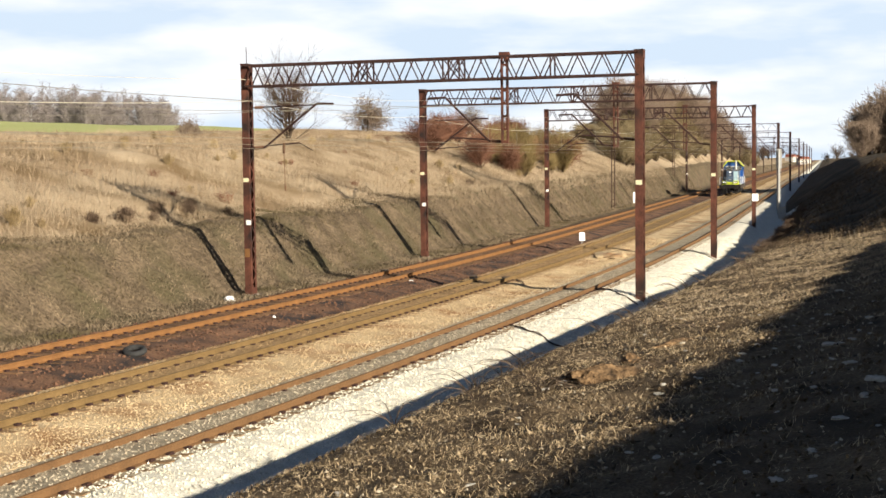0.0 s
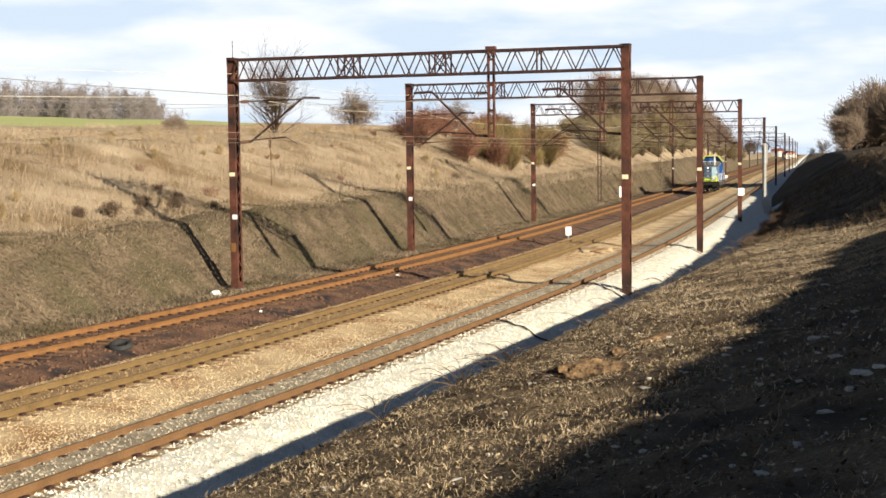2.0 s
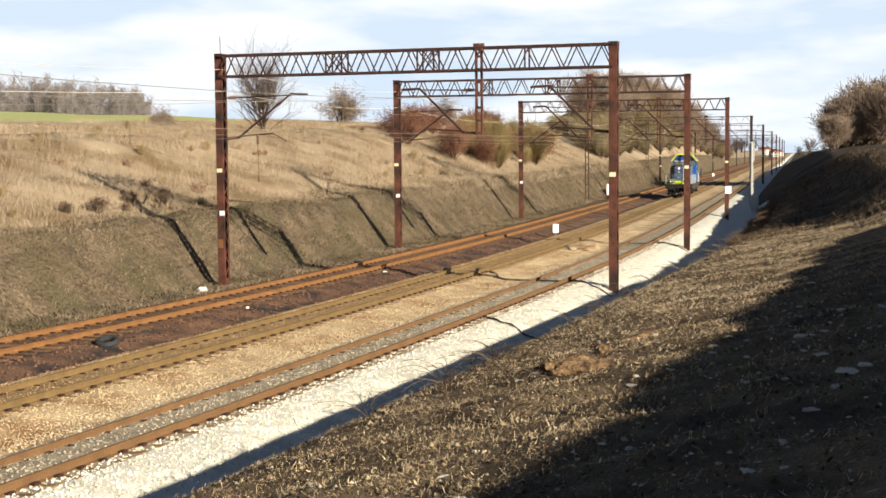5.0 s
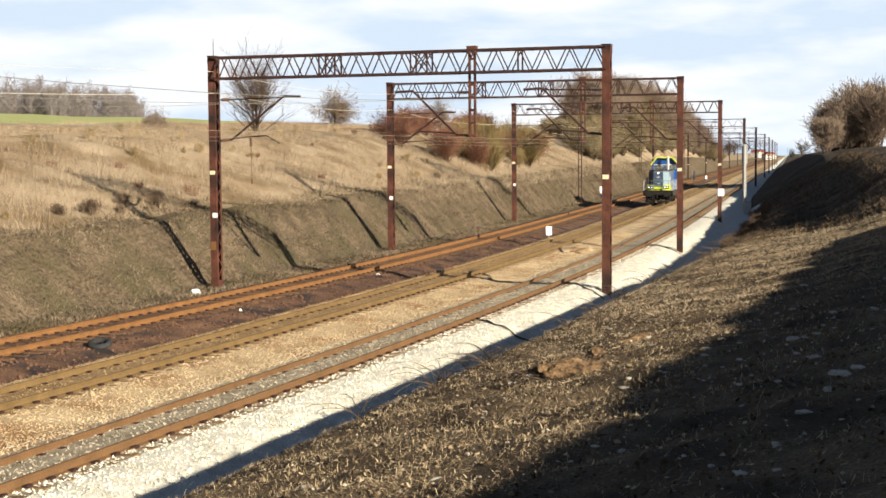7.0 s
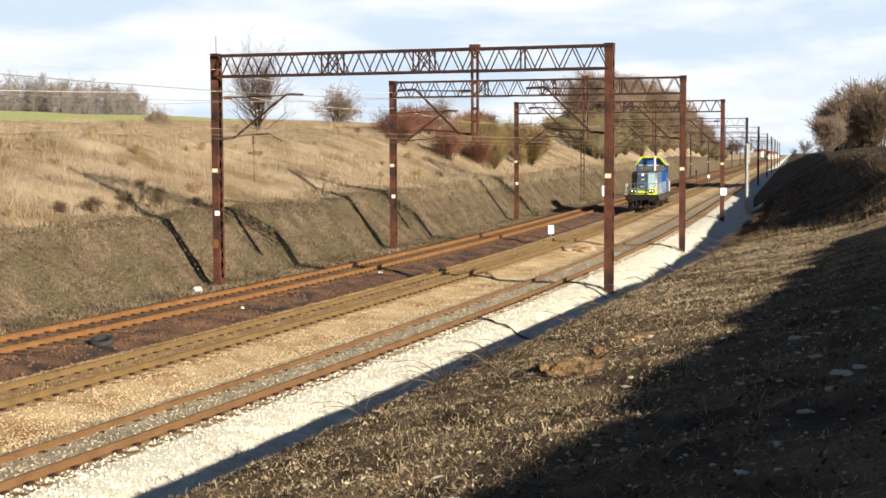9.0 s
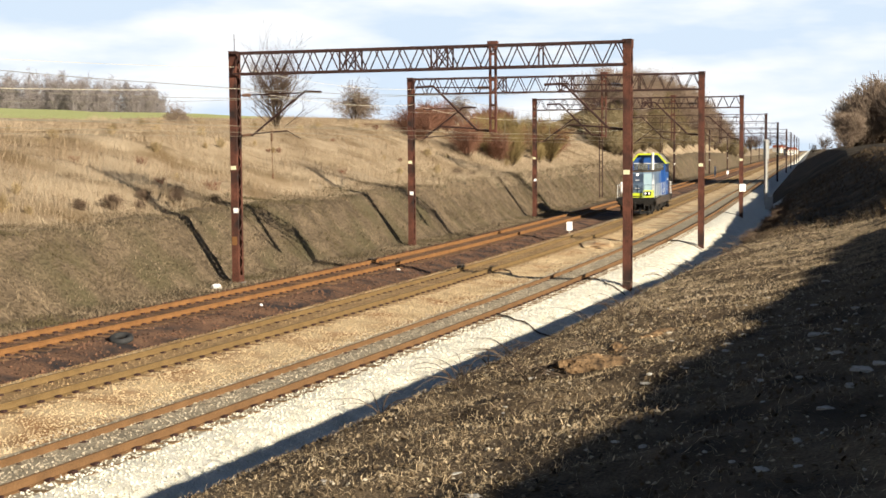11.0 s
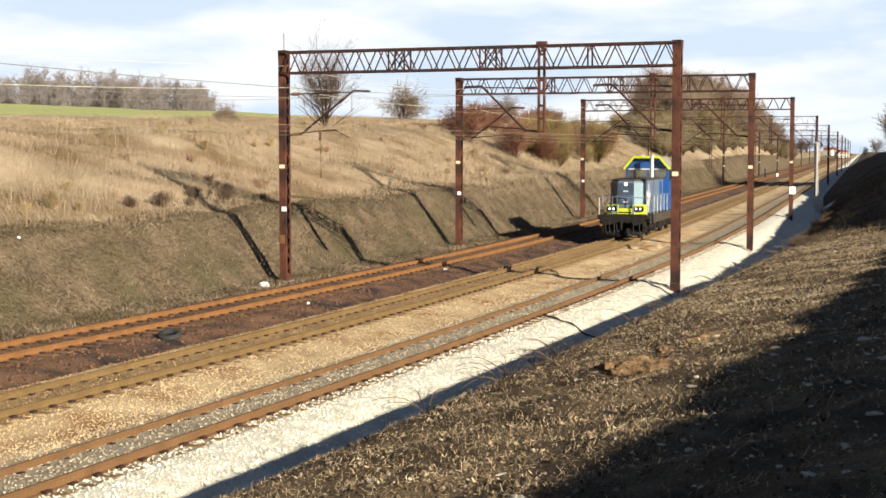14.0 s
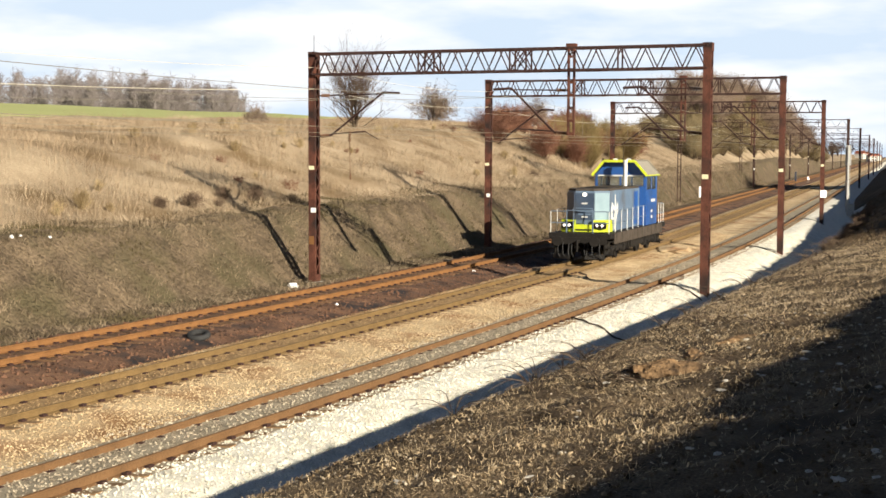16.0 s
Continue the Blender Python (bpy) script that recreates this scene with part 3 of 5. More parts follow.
def make_loco():
    root = tagged(new("locomotive"), "blue and grey diesel shunting locomotive with lime trim and white handrails", "locomotive")
    # main frame and deck
    bm = bmesh.new()
    box(bm, -1.46, 0.62, 1.12, 1.46, 13.6, 1.38, bevel=0.02)
    part("deck", bm, BLACK, root)
    for sx in (-1, 1):
        bm = bmesh.new()
        box(bm, sx * 1.47, 1.5, 0.86, sx * 1.43, 12.7, 1.36)
        for y in np.arange(1.9, 12.5, 1.15):
            box(bm, sx * 1.49, y, 0.9, sx * 1.465, y + 0.07, 1.34)
        part("side_sill", bm, FRAME, root, "dusty grey-brown side sill")
    for y, d in ((0.6, -1), (13.6, 1)):
        bm = bmesh.new()
        box(bm, -1.3, y - 0.06, 0.86, 1.3, y + 0.06, 1.2, bevel=0.02)
        part("buffer_beam", bm, BLACK, root)
        for sx in (-1, 1):
            bm = bmesh.new()
            bar(bm, (sx * 0.875, y, 1.05), (sx * 0.875, y + d * 0.42, 1.05), 0.1, 14)
            bar(bm, (sx * 0.875, y + d * 0.02, 1.05), (sx * 0.875, y + d * 0.2, 1.05), 0.15, 14)
            bar(bm, (sx * 0.875, y + d * 0.54, 1.05), (sx * 0.875, y + d * 0.6, 1.05), 0.235, 20)
            bar(bm, (sx * 0.875, y + d * 0.42, 1.05), (sx * 0.875, y + d * 0.55, 1.05), 0.1, 14, 0.2)
            part("buffer", bm, BLACK, root)
            bm = bmesh.new()
            pts = [(sx * 0.45, y + d * 0.05, 0.9), (sx * 0.44, y + d * 0.25, 0.6), (sx * 0.42, y + d * 0.26, 0.4), (sx * 0.4, y + d * 0.12, 0.3)]
            for a, b in zip(pts, pts[1:]):
                bar(bm, a, b, 0.028, 8)
            part("brake_hose", bm, RUBBER, root)
            bm = bmesh.new()
            panel(bm, [(sx * 0.35, y + d * 0.3, 0.2), (sx * 1.2, y + d * 0.02, 0.22), (sx * 1.2, y + d * 0.02, 0.44), (sx * 0.35, y + d * 0.22, 0.42)])
            part("rail_guard", bm, BLACK, root)
        bm = bmesh.new()
        bar(bm, (0, y, 1.02), (0, y + d * 0.3, 1.0), 0.06, 10)
        bar(bm, (0, y + d * 0.3, 1.05), (0, y + d * 0.34, 0.55), 0.045, 8)
        bar(bm, (-0.1, y + d * 0.32, 0.75), (0.1, y + d * 0.32, 0.75), 0.04, 8)
        part("coupling", bm, BLACK, root)
    for x in (-0.95, -0.72, -0.3, 0.3, 0.66, 1.0):
        bm = bmesh.new()
        pts = [(x, 0.5, 0.92), (x + 0.03, 0.3, 0.7), (x + 0.05, 0.28, 0.45), (x + 0.1, 0.42, 0.3)]
        for a, b in zip(pts, pts[1:]):
            bar(bm, a, b, 0.022, 8)
        part("brake_hose", bm, RUBBER, root)
    # bogies
    wheel = wheel_mesh()
    wheels = []
    for yc in (3.35, 10.85):
        bm = bmesh.new()
        for sx in (-1, 1):
            box(bm, sx * 1.02, yc - 2.0, 0.55, sx * 1.18, yc + 2.0, 0.86, bevel=0.03)
            for dy in (-1.3, 1.3):
                box(bm, sx * 1.0, yc + dy - 0.2, 0.34, sx * 1.24, yc + dy + 0.2, 0.74, bevel=0.04)
                for e in (-0.4, 0.4):
                    bar(bm, (sx * 1.12, yc + dy + e, 0.5), (sx * 1.12, yc + dy + e, 0.95), 0.09, 10)
            box(bm, sx * 1.06, yc - 0.35, 0.45, sx * 1.2, yc + 0.35, 0.95, bevel=0.03)
        box(bm, -1.0, yc - 0.3, 0.5, 1.0, yc + 0.3, 0.9)
        bogie = part("bogie", bm, BLACK, root)
        for dy in (-1.3, 1.3):
            bm = bmesh.new()
            bar(bm, (-0.9, 0, 0), (0.9, 0, 0), 0.08, 10)
            axle = part("wheelset", bm, BLACK, root)
            axle.location = (0, yc + dy, 0.5)
            for sx in (-1, 1):
                share("wheel", wheel, axle, Matrix.Translation((sx * 0.7525, 0, 0)) @ Matrix.Rotation(0 if sx < 0 else math.pi, 4, "Z"))
            wheels.append((axle, yc + dy))
    bm = bmesh.new()
    box(bm, -1.3, 5.7, 0.4, 1.3, 8.5, 1.1, bevel=0.12)
    part("fuel_tank", bm, BLACK, root)
    for sx in (-1, 1):
        for y0 in (0.75, 12.75):
            bm = bmesh.new()
            for k in range(3):
                box(bm, sx * 1.15, y0, 0.38 + k * 0.3, sx * 1.47, y0 + 0.62, 0.41 + k * 0.3)
            box(bm, sx * 1.15, y0, 0.36, sx * 1.19, y0 + 0.62, 1.15)
            part("footsteps", bm, BLACK, root)
    # long hood: a nose with canted corners
    nose = [(-1.12, 2.4), (-0.5, 1.62), (0.5, 1.62), (1.12, 2.4), (1.12, 9.05), (-1.12, 9.05)]
    bm = bmesh.new()
    plan_prism(bm, nose, 1.38, 3.3)
    hood = part("hood", bm, GREY_BLUE, root, "grey-blue hood side")
    bm = bmesh.new()
    top = [(x * 0.97, y + (0.03 if y < 3 else 0)) for x, y in nose]
    plan_prism(bm, top, 3.3, 3.4)
    part("hood_roof", bm, FRAME, root, "dusty brown hood roof")
    off = 0.012
    bm = bmesh.new()
    box(bm, -0.5, 1.62 - 0.02, 1.95, 0.5, 1.62, 3.2)
    part("nose_panel", bm, SLATE, root, "slate blue nose panel")
    for sx, m in ((-1, BLUE_DARK), (1, CYAN)):
        bm = bmesh.new()
        a, b = Vector((sx * 0.53, 1.61, 0)), Vector((sx * 1.125, 2.33, 0))
        n = Vector((sx * 0.77, -0.63, 0)) * off
        panel(bm, [a + n + Vector((0, 0, 1.95)), b + n + Vector((0, 0, 1.95)), b + n + Vector((0, 0, 3.21)), a + n + Vector((0, 0, 3.21))])
        part("nose_corner", bm, m, root)
    # lime band across the nose with its twin lamps
    bm = bmesh.new()
    plan_prism(bm, [(-1.2, 2.2), (-1.12, 1.62), (-0.5, 1.44), (0.5, 1.44), (1.12, 1.62), (1.2, 2.2)], 1.4, 1.74)
    band = part("lime_band", bm, LIME, root, "lime band below the nose")
    for sx in (-1, 1):
        bm = bmesh.new()
        plan_prism(bm, [(sx * 0.42, 1.46), (sx * 1.1, 1.63), (sx * 1.18, 2.2), (sx * 0.42, 2.2)], 1.736, 1.95)
        part("lamp_surround", bm, LIME, root)
        bm = bmesh.new()
        box(bm, sx * 0.5, 1.36, 1.56, sx * 1.06, 1.6, 1.86, bevel=0.03)
        case = part("lamp_case", bm, BLACK, root)
        for x in (0.66, 0.9):
            bm = bmesh.new()
            bar(bm, (sx * x, 1.34, 1.71), (sx * x, 1.4, 1.71), 0.065, 18)
            part("headlamp", bm, LAMP, case, "lit round headlamp")
    bm = bmesh.new()
    box(bm, -0.38, 1.42, 1.46, 0.38, 1.45, 1.53)
    part("vent_slot", bm, BLACK, root)
    bm = bmesh.new()
    box(bm, -0.1, 1.56, 3.05, 0.1, 1.62, 3.22, bevel=0.03)
    top_lamp = part("top_lamp", bm, LAMP, root, "lit square top headlamp")
    # unreadable lettering as plain bars, and a winged mark as plain shapes
    bm = bmesh.new()
    box(bm, -0.14, 1.59, 2.68, 0.14, 1.6, 2.76)
    part("maker_mark", bm, PAINT_WHITE, root)
    for k, (w, z) in enumerate(((0.7, 2.3), (0.62, 2.18), (0.3, 2.06))):
        bm = bmesh.new()
        box(bm, -w / 2, 1.585, z, w / 2, 1.598, z + 0.07)
        part("lettering_bar", bm, GREY_BLUE if k < 2 else PAINT_WHITE, root)
    # the mark on the hood side: a slim upright figure of feathered strokes
    for pts in (((3.3, 1.45), (3.62, 1.45), (3.95, 2.2), (3.7, 2.45), (3.4, 2.2)), ((2.75, 1.95), (3.35, 1.9), (3.4, 2.5), (2.95, 2.75), (2.7, 2.4)),
                ((3.45, 2.3), (3.8, 2.3), (3.62, 3.12), (3.52, 3.1)), ((3.85, 2.0), (4.2, 2.25), (4.1, 2.72), (3.85, 2.5))):
        bm = bmesh.new()
        panel(bm, [(1.135, y, z) for y, z in pts])
        part("emblem_piece", bm, PAINT_WHITE, root)
    bm = bmesh.new()
    panel(bm, [(1.142, y, z) for y, z in ((3.0, 2.08), (3.3, 2.02), (3.35, 2.3), (3.1, 2.45))])
    part("emblem_piece", bm, GREY_BLUE, root)
    for y in (4.4, 5.5, 6.6, 7.7):
        bm = bmesh.new()
        box(bm, 1.11, y, 1.5, 1.125, y + 1.0, 3.15, bevel=0.004)
        door = part("hood_door", bm, GREY_BLUE if y < 7 else BLUE, root)
        bm = bmesh.new()
        for z in np.arange(1.7, 2.3, 0.09):
            box(bm, 1.125, y + 0.12, z, 1.138, y + 0.88, z + 0.045)
        part("louvre", bm, GREY_BLUE, door)
        bm = bmesh.new()
        box(bm, -1.11, y, 1.5, -1.125, y + 0.9, 3.1)
        part("hood_door", bm, BLUE_DARK, root)
    bm = bmesh.new()
    bar(bm, (0.4, 8.4, 3.3), (0.4, 8.4, 4.66), 0.11, 16)
    bar(bm, (0.4, 8.4, 4.62), (0.4, 8.4, 4.72), 0.125, 16)
    part("exhaust", bm, PAINT_WHITE, root, "white exhaust stack")
    bm = bmesh.new()
    for x in (-0.5, 0.0):
        bar(bm, (x, 4.6, 3.3), (x, 4.6, 3.4), 0.45, 20)
    part("fan_grille", bm, BLACK, root)
    # cab: an outline with canted roof edges, open behind its windows
    y0, y1 = 9.1, 11.85
    for sx in (-1, 1):
        bm = bmesh.new()
        box(bm, sx * 1.48, y0, 1.38, sx * 1.44, y1, 3.2)
        box(bm, sx * 1.48, y0, 3.2, sx * 1.44, y0 + 0.16, 3.95)
        box(bm, sx * 1.48, y1 - 0.3, 3.2, sx * 1.44, y1, 3.95)
        box(bm, sx * 1.48, 10.35, 3.2, sx * 1.44, 10.55, 3.9)
        box(bm, sx * 1.48, y0, 3.86, sx * 1.44, y1, 3.98)
        part("cab_side", bm, BLUE, root, "bright blue cab side")
    for y in (y0, y1):
        bm = bmesh.new()
        box(bm, -1.44, y - 0.02, 1.38, 1.44, y + 0.02, 3.36)
        box(bm, -1.44, y - 0.02, 3.36, -1.32, y + 0.02, 3.9)
        box(bm, 1.32, y - 0.02, 3.36, 1.44, y + 0.02, 3.9)
        box(bm, -0.05, y - 0.02, 3.36, 0.05, y + 0.02, 3.9)
        prism(bm, [(-1.44, 3.88), (1.44, 3.88), (1.44, 3.98), (0.85, 4.58), (-0.85, 4.58), (-1.44, 3.98)], y - 0.02, y + 0.02)
        part("cab_end", bm, BLUE, root)
        bm = bmesh.new()
        box(bm, -1.32, y - 0.006, 3.36, 1.32, y + 0.006, 3.88)
        part("cab_window", bm, GLASS, root)
    bm = bmesh.new()
    box(bm, -1.3, y0 - 0.05, 3.88, 1.3, y0 - 0.022, 3.95)
    part("window_rail", bm, PAINT_WHITE, root)
    for sx in (-1, 1):
        bm = bmesh.new()
        box(bm, sx * 1.465, y0 + 0.16, 3.2, sx * 1.455, y1 - 0.3, 3.86)
        part("cab_window", bm, GLASS, root)
    bm = bmesh.new()
    box(bm, -1.4, 9.8, 1.4, 1.4, 11.2, 3.1, bevel=0.05)
    part("cab_desk", bm, INTERIOR, root)
    bm = bmesh.new()
    for sx in (-1, 1):
        panel(bm, [(sx * 1.54, y0 - 0.3, 3.96), (sx * 1.54, y1 + 0.2, 3.96), (sx * 0.86, y1 + 0.2, 4.63), (sx * 0.86, y0 - 0.3, 4.63)])
    box(bm, -0.88, y0 - 0.3, 4.59, 0.88, y1 + 0.2, 4.64)
    part("cab_roof", bm, ROOF, root, "dusty canted cab roof")
    edge = [(-1.58, 3.92), (-0.88, 4.66), (0.88, 4.66), (1.58, 3.92)]
    for y in (y0 - 0.34, y1 + 0.2):
        bm = bmesh.new()
        for (xa, za), (xb, zb) in zip(edge, edge[1:]):
            flat(bm, (xa, y, za), (xb, y, zb), 0.06, 0.13)
        part("roof_trim", bm, LIME if y < y0 else ROOF, root, "lime roof trim" if y < y0 else "dusty roof edge")
    for sx in (-1, 1):
        bm = bmesh.new()
        flat(bm, (sx * 1.57, y0 - 0.34, 3.93), (sx * 1.57, y1 + 0.2, 3.93), 0.04, 0.05)
        part("roof_trim", bm, LIME, root)
    for x, y, z in ((-0.3, 9.15, 4.64), (0.3, 9.6, 4.64)):
        bm = bmesh.new()
        box(bm, x - 0.1, y - 0.12, z, x + 0.1, y + 0.12, z + 0.16, bevel=0.03)
        part("roof_horn", bm, PAINT_WHITE, root)
    bm = bmesh.new()
    bar(bm, (-0.1, 10.1, 4.63), (-0.1, 10.1, 5.4), 0.015, 6)
    part("aerial", bm, BLACK, root)
    for k, (z, w) in enumerate(((2.55, 1.0), (2.0, 0.3), (1.7, 0.34))):
        bm = bmesh.new()
        box(bm, 1.48, 10.35, z, 1.492, 10.35 + w, z + 0.14)
        part("lettering_bar", bm, PAINT_WHITE, root)
    bm = bmesh.new()
    box(bm, 1.48, 9.3, 1.42, 1.495, 9.95, 3.1, bevel=0.004)
    part("cab_door", bm, BLUE, root)
    # short hood behind the cab
    bm = bmesh.new()
    box(bm, -1.05, 11.88, 1.38, 1.05, 13.1, 2.75, bevel=0.08)
    part("rear_hood", bm, BLUE_DARK, root)
    # hood and cab are narrower than the deck
    narrow = {"hood": 0.89, "hood_roof": 0.89, "nose_panel": 0.89, "nose_corner": 0.89, "hood_door": 0.89, "emblem_piece": 0.89, "fan_grille": 0.89,
              "cab_side": 0.91, "cab_end": 0.91, "cab_window": 0.91, "cab_desk": 0.91, "cab_roof": 0.91, "roof_trim": 0.91, "cab_door": 0.91, "window_rail": 0.91}
    for ob in root.children_recursive:
        k = narrow.get(ob.name.split(".")[0])
        if ob.name.split(".")[0] == "lettering_bar" and ob.data.vertices[0].co.y > 5:
            k = 0.91
        if ob.name.split(".")[0] == "louvre":
            k = 0.89
        if k:
            ob.data.transform(Matrix.Diagonal((k, 1, 1, 1)))
    # handrails
    for sx in (-1, 1):
        ys = [1.95, 3.2, 4.45, 5.7, 6.95, 8.2, 12.1, 12.75]
        for y in ys:
            bm = bmesh.new()
            bar(bm, (sx * 1.4, y, 1.36), (sx * 1.4, y, 2.42), 0.019, 8)
            part("rail_post", bm, PAINT_WHITE, root)
        for z in (2.42, 1.9):
            bm = bmesh.new()
            bar(bm, (sx * 1.4, 1.95, z), (sx * 1.4, 8.9, z), 0.016, 8)
            bar(bm, (sx * 1.4, 12.1, z), (sx * 1.4, 12.75, z), 0.016, 8)
            part("handrail", bm, GREY_BLUE, root)
        for y in (0.72, 13.5):
            bm = bmesh.new()
            bar(bm, (sx * 1.38, y, 1.36), (sx * 1.38, y, 2.38), 0.021, 8)
            part("rail_post", bm, PAINT_WHITE, root)
            bm = bmesh.new()
            for z in (2.38, 1.85):
                bar(bm, (sx * 1.38, y, z), (sx * 0.62, y, z), 0.02, 8)
            bar(bm, (sx * 0.62, y, 1.38), (sx * 0.62, y, 2.42), 0.024, 8)
            part("end_rail", bm, GREY_BLUE, root)
    bm = bmesh.new()
    for x in (-0.45, 0.45):
        bar(bm, (x, 1.3, 1.4), (x, 1.3, 2.5), 0.022, 8)
    bar(bm, (-0.45, 1.3, 2.5), (0.45, 1.3, 2.5), 0.022, 8)
    part("grab_frame", bm, GREY_BLUE, root)
    bm = bmesh.new()
    bar(bm, (-0.62, 0.72, 2.42), (0.62, 0.72, 2.42), 0.02, 8)
    part("end_rail", bm, GREY_BLUE, root)
    return root, wheels


loco, wheelsets = make_loco()

# ---- overhead wires ----


def wire_mesh(rows, r):
    """A thin tube through points, four-sided."""
    verts, faces = [], []
    for i, p in enumerate(rows):
        for a in range(4):
            verts.append((p[0] + r * math.cos(a * math.pi / 2 + 0.4), p[1] + 0.0, p[2] + r * math.sin(a * math.pi / 2 + 0.4)))
        if i:
            b = 4 * i
            for a in range(4):
                faces.append((b - 4 + a, b - 4 + (a + 1) % 4, b + (a + 1) % 4, b + a))
    return verts, faces


def make_wire(name, label, o_of, z_of, sag, r=0.016, mat=None):
    supports = [-45.0] + list(GANTRY_S[:7])
    rows = []
    for k, (a, b) in enumerate(zip(supports, supports[1:])):
        n = 12
        for i in range(n + (b == supports[-1])):
            u = i / n
            oa, ob = o_of(k), o_of(k + 1)
            drop = sag * (b - a) / 60.0 * 4 * u * (1 - u)
            rows.append(place(a + (b - a) * u, oa + (ob - oa) * u, z_of - drop))
    v, f = wire_mesh(rows, r)
    me = bpy.data.meshes.new(name)
    me.from_pydata([tuple(p) for p in v], [], f)
    me.materials.append(mat or WIRE)
    return tagged(new(name, me), label, "wire", "overhead line wires")


def zig(o, a=0.2):
    return lambda k: o + (a if k % 2 else -a)


for o in (0.75, 5.42, 10.9):
    make_wire("contact_wire", "thin copper contact wire over the track", zig(o), 5.68, 0.05, 0.006)
    make_wire("catenary_wire", "sagging bronze catenary wire above the contact wire", zig(o, 0.1), 7.35, 0.9, 0.0065)
make_wire("feeder_wire", "thin dark feeder wire along the posts", lambda k: 15.15, 6.45, 0.4, 0.008)
for z in (8.62, 7.72):
    make_wire("feeder_wire", "pale aluminium feeder wire along the rusty posts", lambda k: 14.4, z, 0.75, 0.009, CREAM)
# droppers between catenary and contact wire
for o in (0.75, 5.42):
    for a, b in zip(GANTRY_S[:4], GANTRY_S[1:5]):
        for u in (0.2, 0.4, 0.6, 0.8):
            s = a + (b - a) * u
            bm = bmesh.new()
            bar(bm, place(s, o, 5.68), place(s, o, 7.35 - 0.9 * (b - a) / 60.0 * 4 * u * (1 - u)), 0.008, 4)
            tagged(part("dropper_wire", bm, WIRE), "thin vertical dropper wire between the overhead wires", "wire", "dropper wires")

# ---- plants ----


class Twigs:
    """Gathers tapered three-sided sticks into one mesh."""

    def __init__(self):
        self.v, self.f = [], []

    def stick(self, a, b, ra, rb):
        d = (b - a)
        if d.length < 1e-5:
            return
        x = d.orthogonal().normalized()
        y = d.normalized().cross(x)
        n = len(self.v)
        for p, r in ((a, ra), (b, rb)):
            for k in range(3):
                an = k * 2.0944
                self.v.append(tuple(p + x * (r * math.cos(an)) + y * (r * math.sin(an))))
        for k in range(3):
            j = (k + 1) % 3
            self.f.append((n + k, n + j, n + 3 + j, n + 3 + k))

    def mesh(self, name, mat):
        me = bpy.data.meshes.new(name)
        me.from_pydata(self.v, [], self.f)
        me.materials.append(mat)
        return me


BARK = material("grey brown bark", (0.05, 0.035, 0.024), (0.13, 0.095, 0.065), 3, 30, 0.95, 0, 0.4, 0.02)
TWIG = material("fine winter twigs", (0.075, 0.05, 0.034), (0.18, 0.125, 0.085), 3, 30, 0.95, 0, 0, island=0.5)
# lighter copy of TWIG, with sunlight put into the colour
TWIG_HAZE = material("winter twigs painted as sunlit", (0.13, 0.095, 0.07), (0.28, 0.21, 0.155), 3, 30, 0.95, 0, 0, island=0.5)
TWIG_RED = material("reddish brown twigs", (0.1, 0.045, 0.03), (0.24, 0.12, 0.075), 3, 30, 0.95, 0, 0, island=0.5)
TWIG_OLIVE = material("olive yellow twigs", (0.13, 0.095, 0.042), (0.28, 0.208, 0.09), 3, 30, 0.95, 0, 0, island=0.5)
TWIG_DRAB = material("drab olive-brown twigs", (0.12, 0.09, 0.048), (0.24, 0.19, 0.105), 3, 30, 0.95, 0, 0, island=0.5)
TWIG_PALE = material("pale straw stems", (0.24, 0.175, 0.09), (0.46, 0.35, 0.19), 1.5, 30, 0.95, 0, 0, island=0.6)
# distance haze is mixed into this pale grey base colour
TWIG_FAR = material("far twigs with painted haze", (0.2, 0.172, 0.168), (0.29, 0.255, 0.245), 0.3, 3, 0.95, 0, 0, island=0.4)


def grow(wood, fine, rng, p, d, length, r, depth, up, spread, thin):
    """A limb in two bends, with children along it; thin ones go to the fine twigs."""
    steps_n = 3
    q = p
    for i in range(steps_n):
        d = (d + Vector((rng.uniform(-1, 1), rng.uniform(-1, 1), rng.uniform(-0.6, 1) * up)) * 0.16).normalized()
        nq = q + d * (length / steps_n)
        r2 = max(r * 0.8, thin)
        (wood if r > 0.035 else fine).stick(q, nq, r, r2)
        if depth > 0:
            for c in range(2 if i else 1):
                a = rng.uniform(0, 6.283)
                side = d.orthogonal().normalized()
                side.rotate(Matrix.Rotation(a, 3, d))
                cd = (d * (1 - spread) + side * spread + Vector((0, 0, up * 0.35))).normalized()
                grow(wood, fine, rng, q.lerp(nq, rng.uniform(0.3, 1.0)), cd, length * rng.uniform(0.5, 0.75), max(r2 * 0.55, thin), depth - 1, up, spread, thin)
        q, r = nq, r2


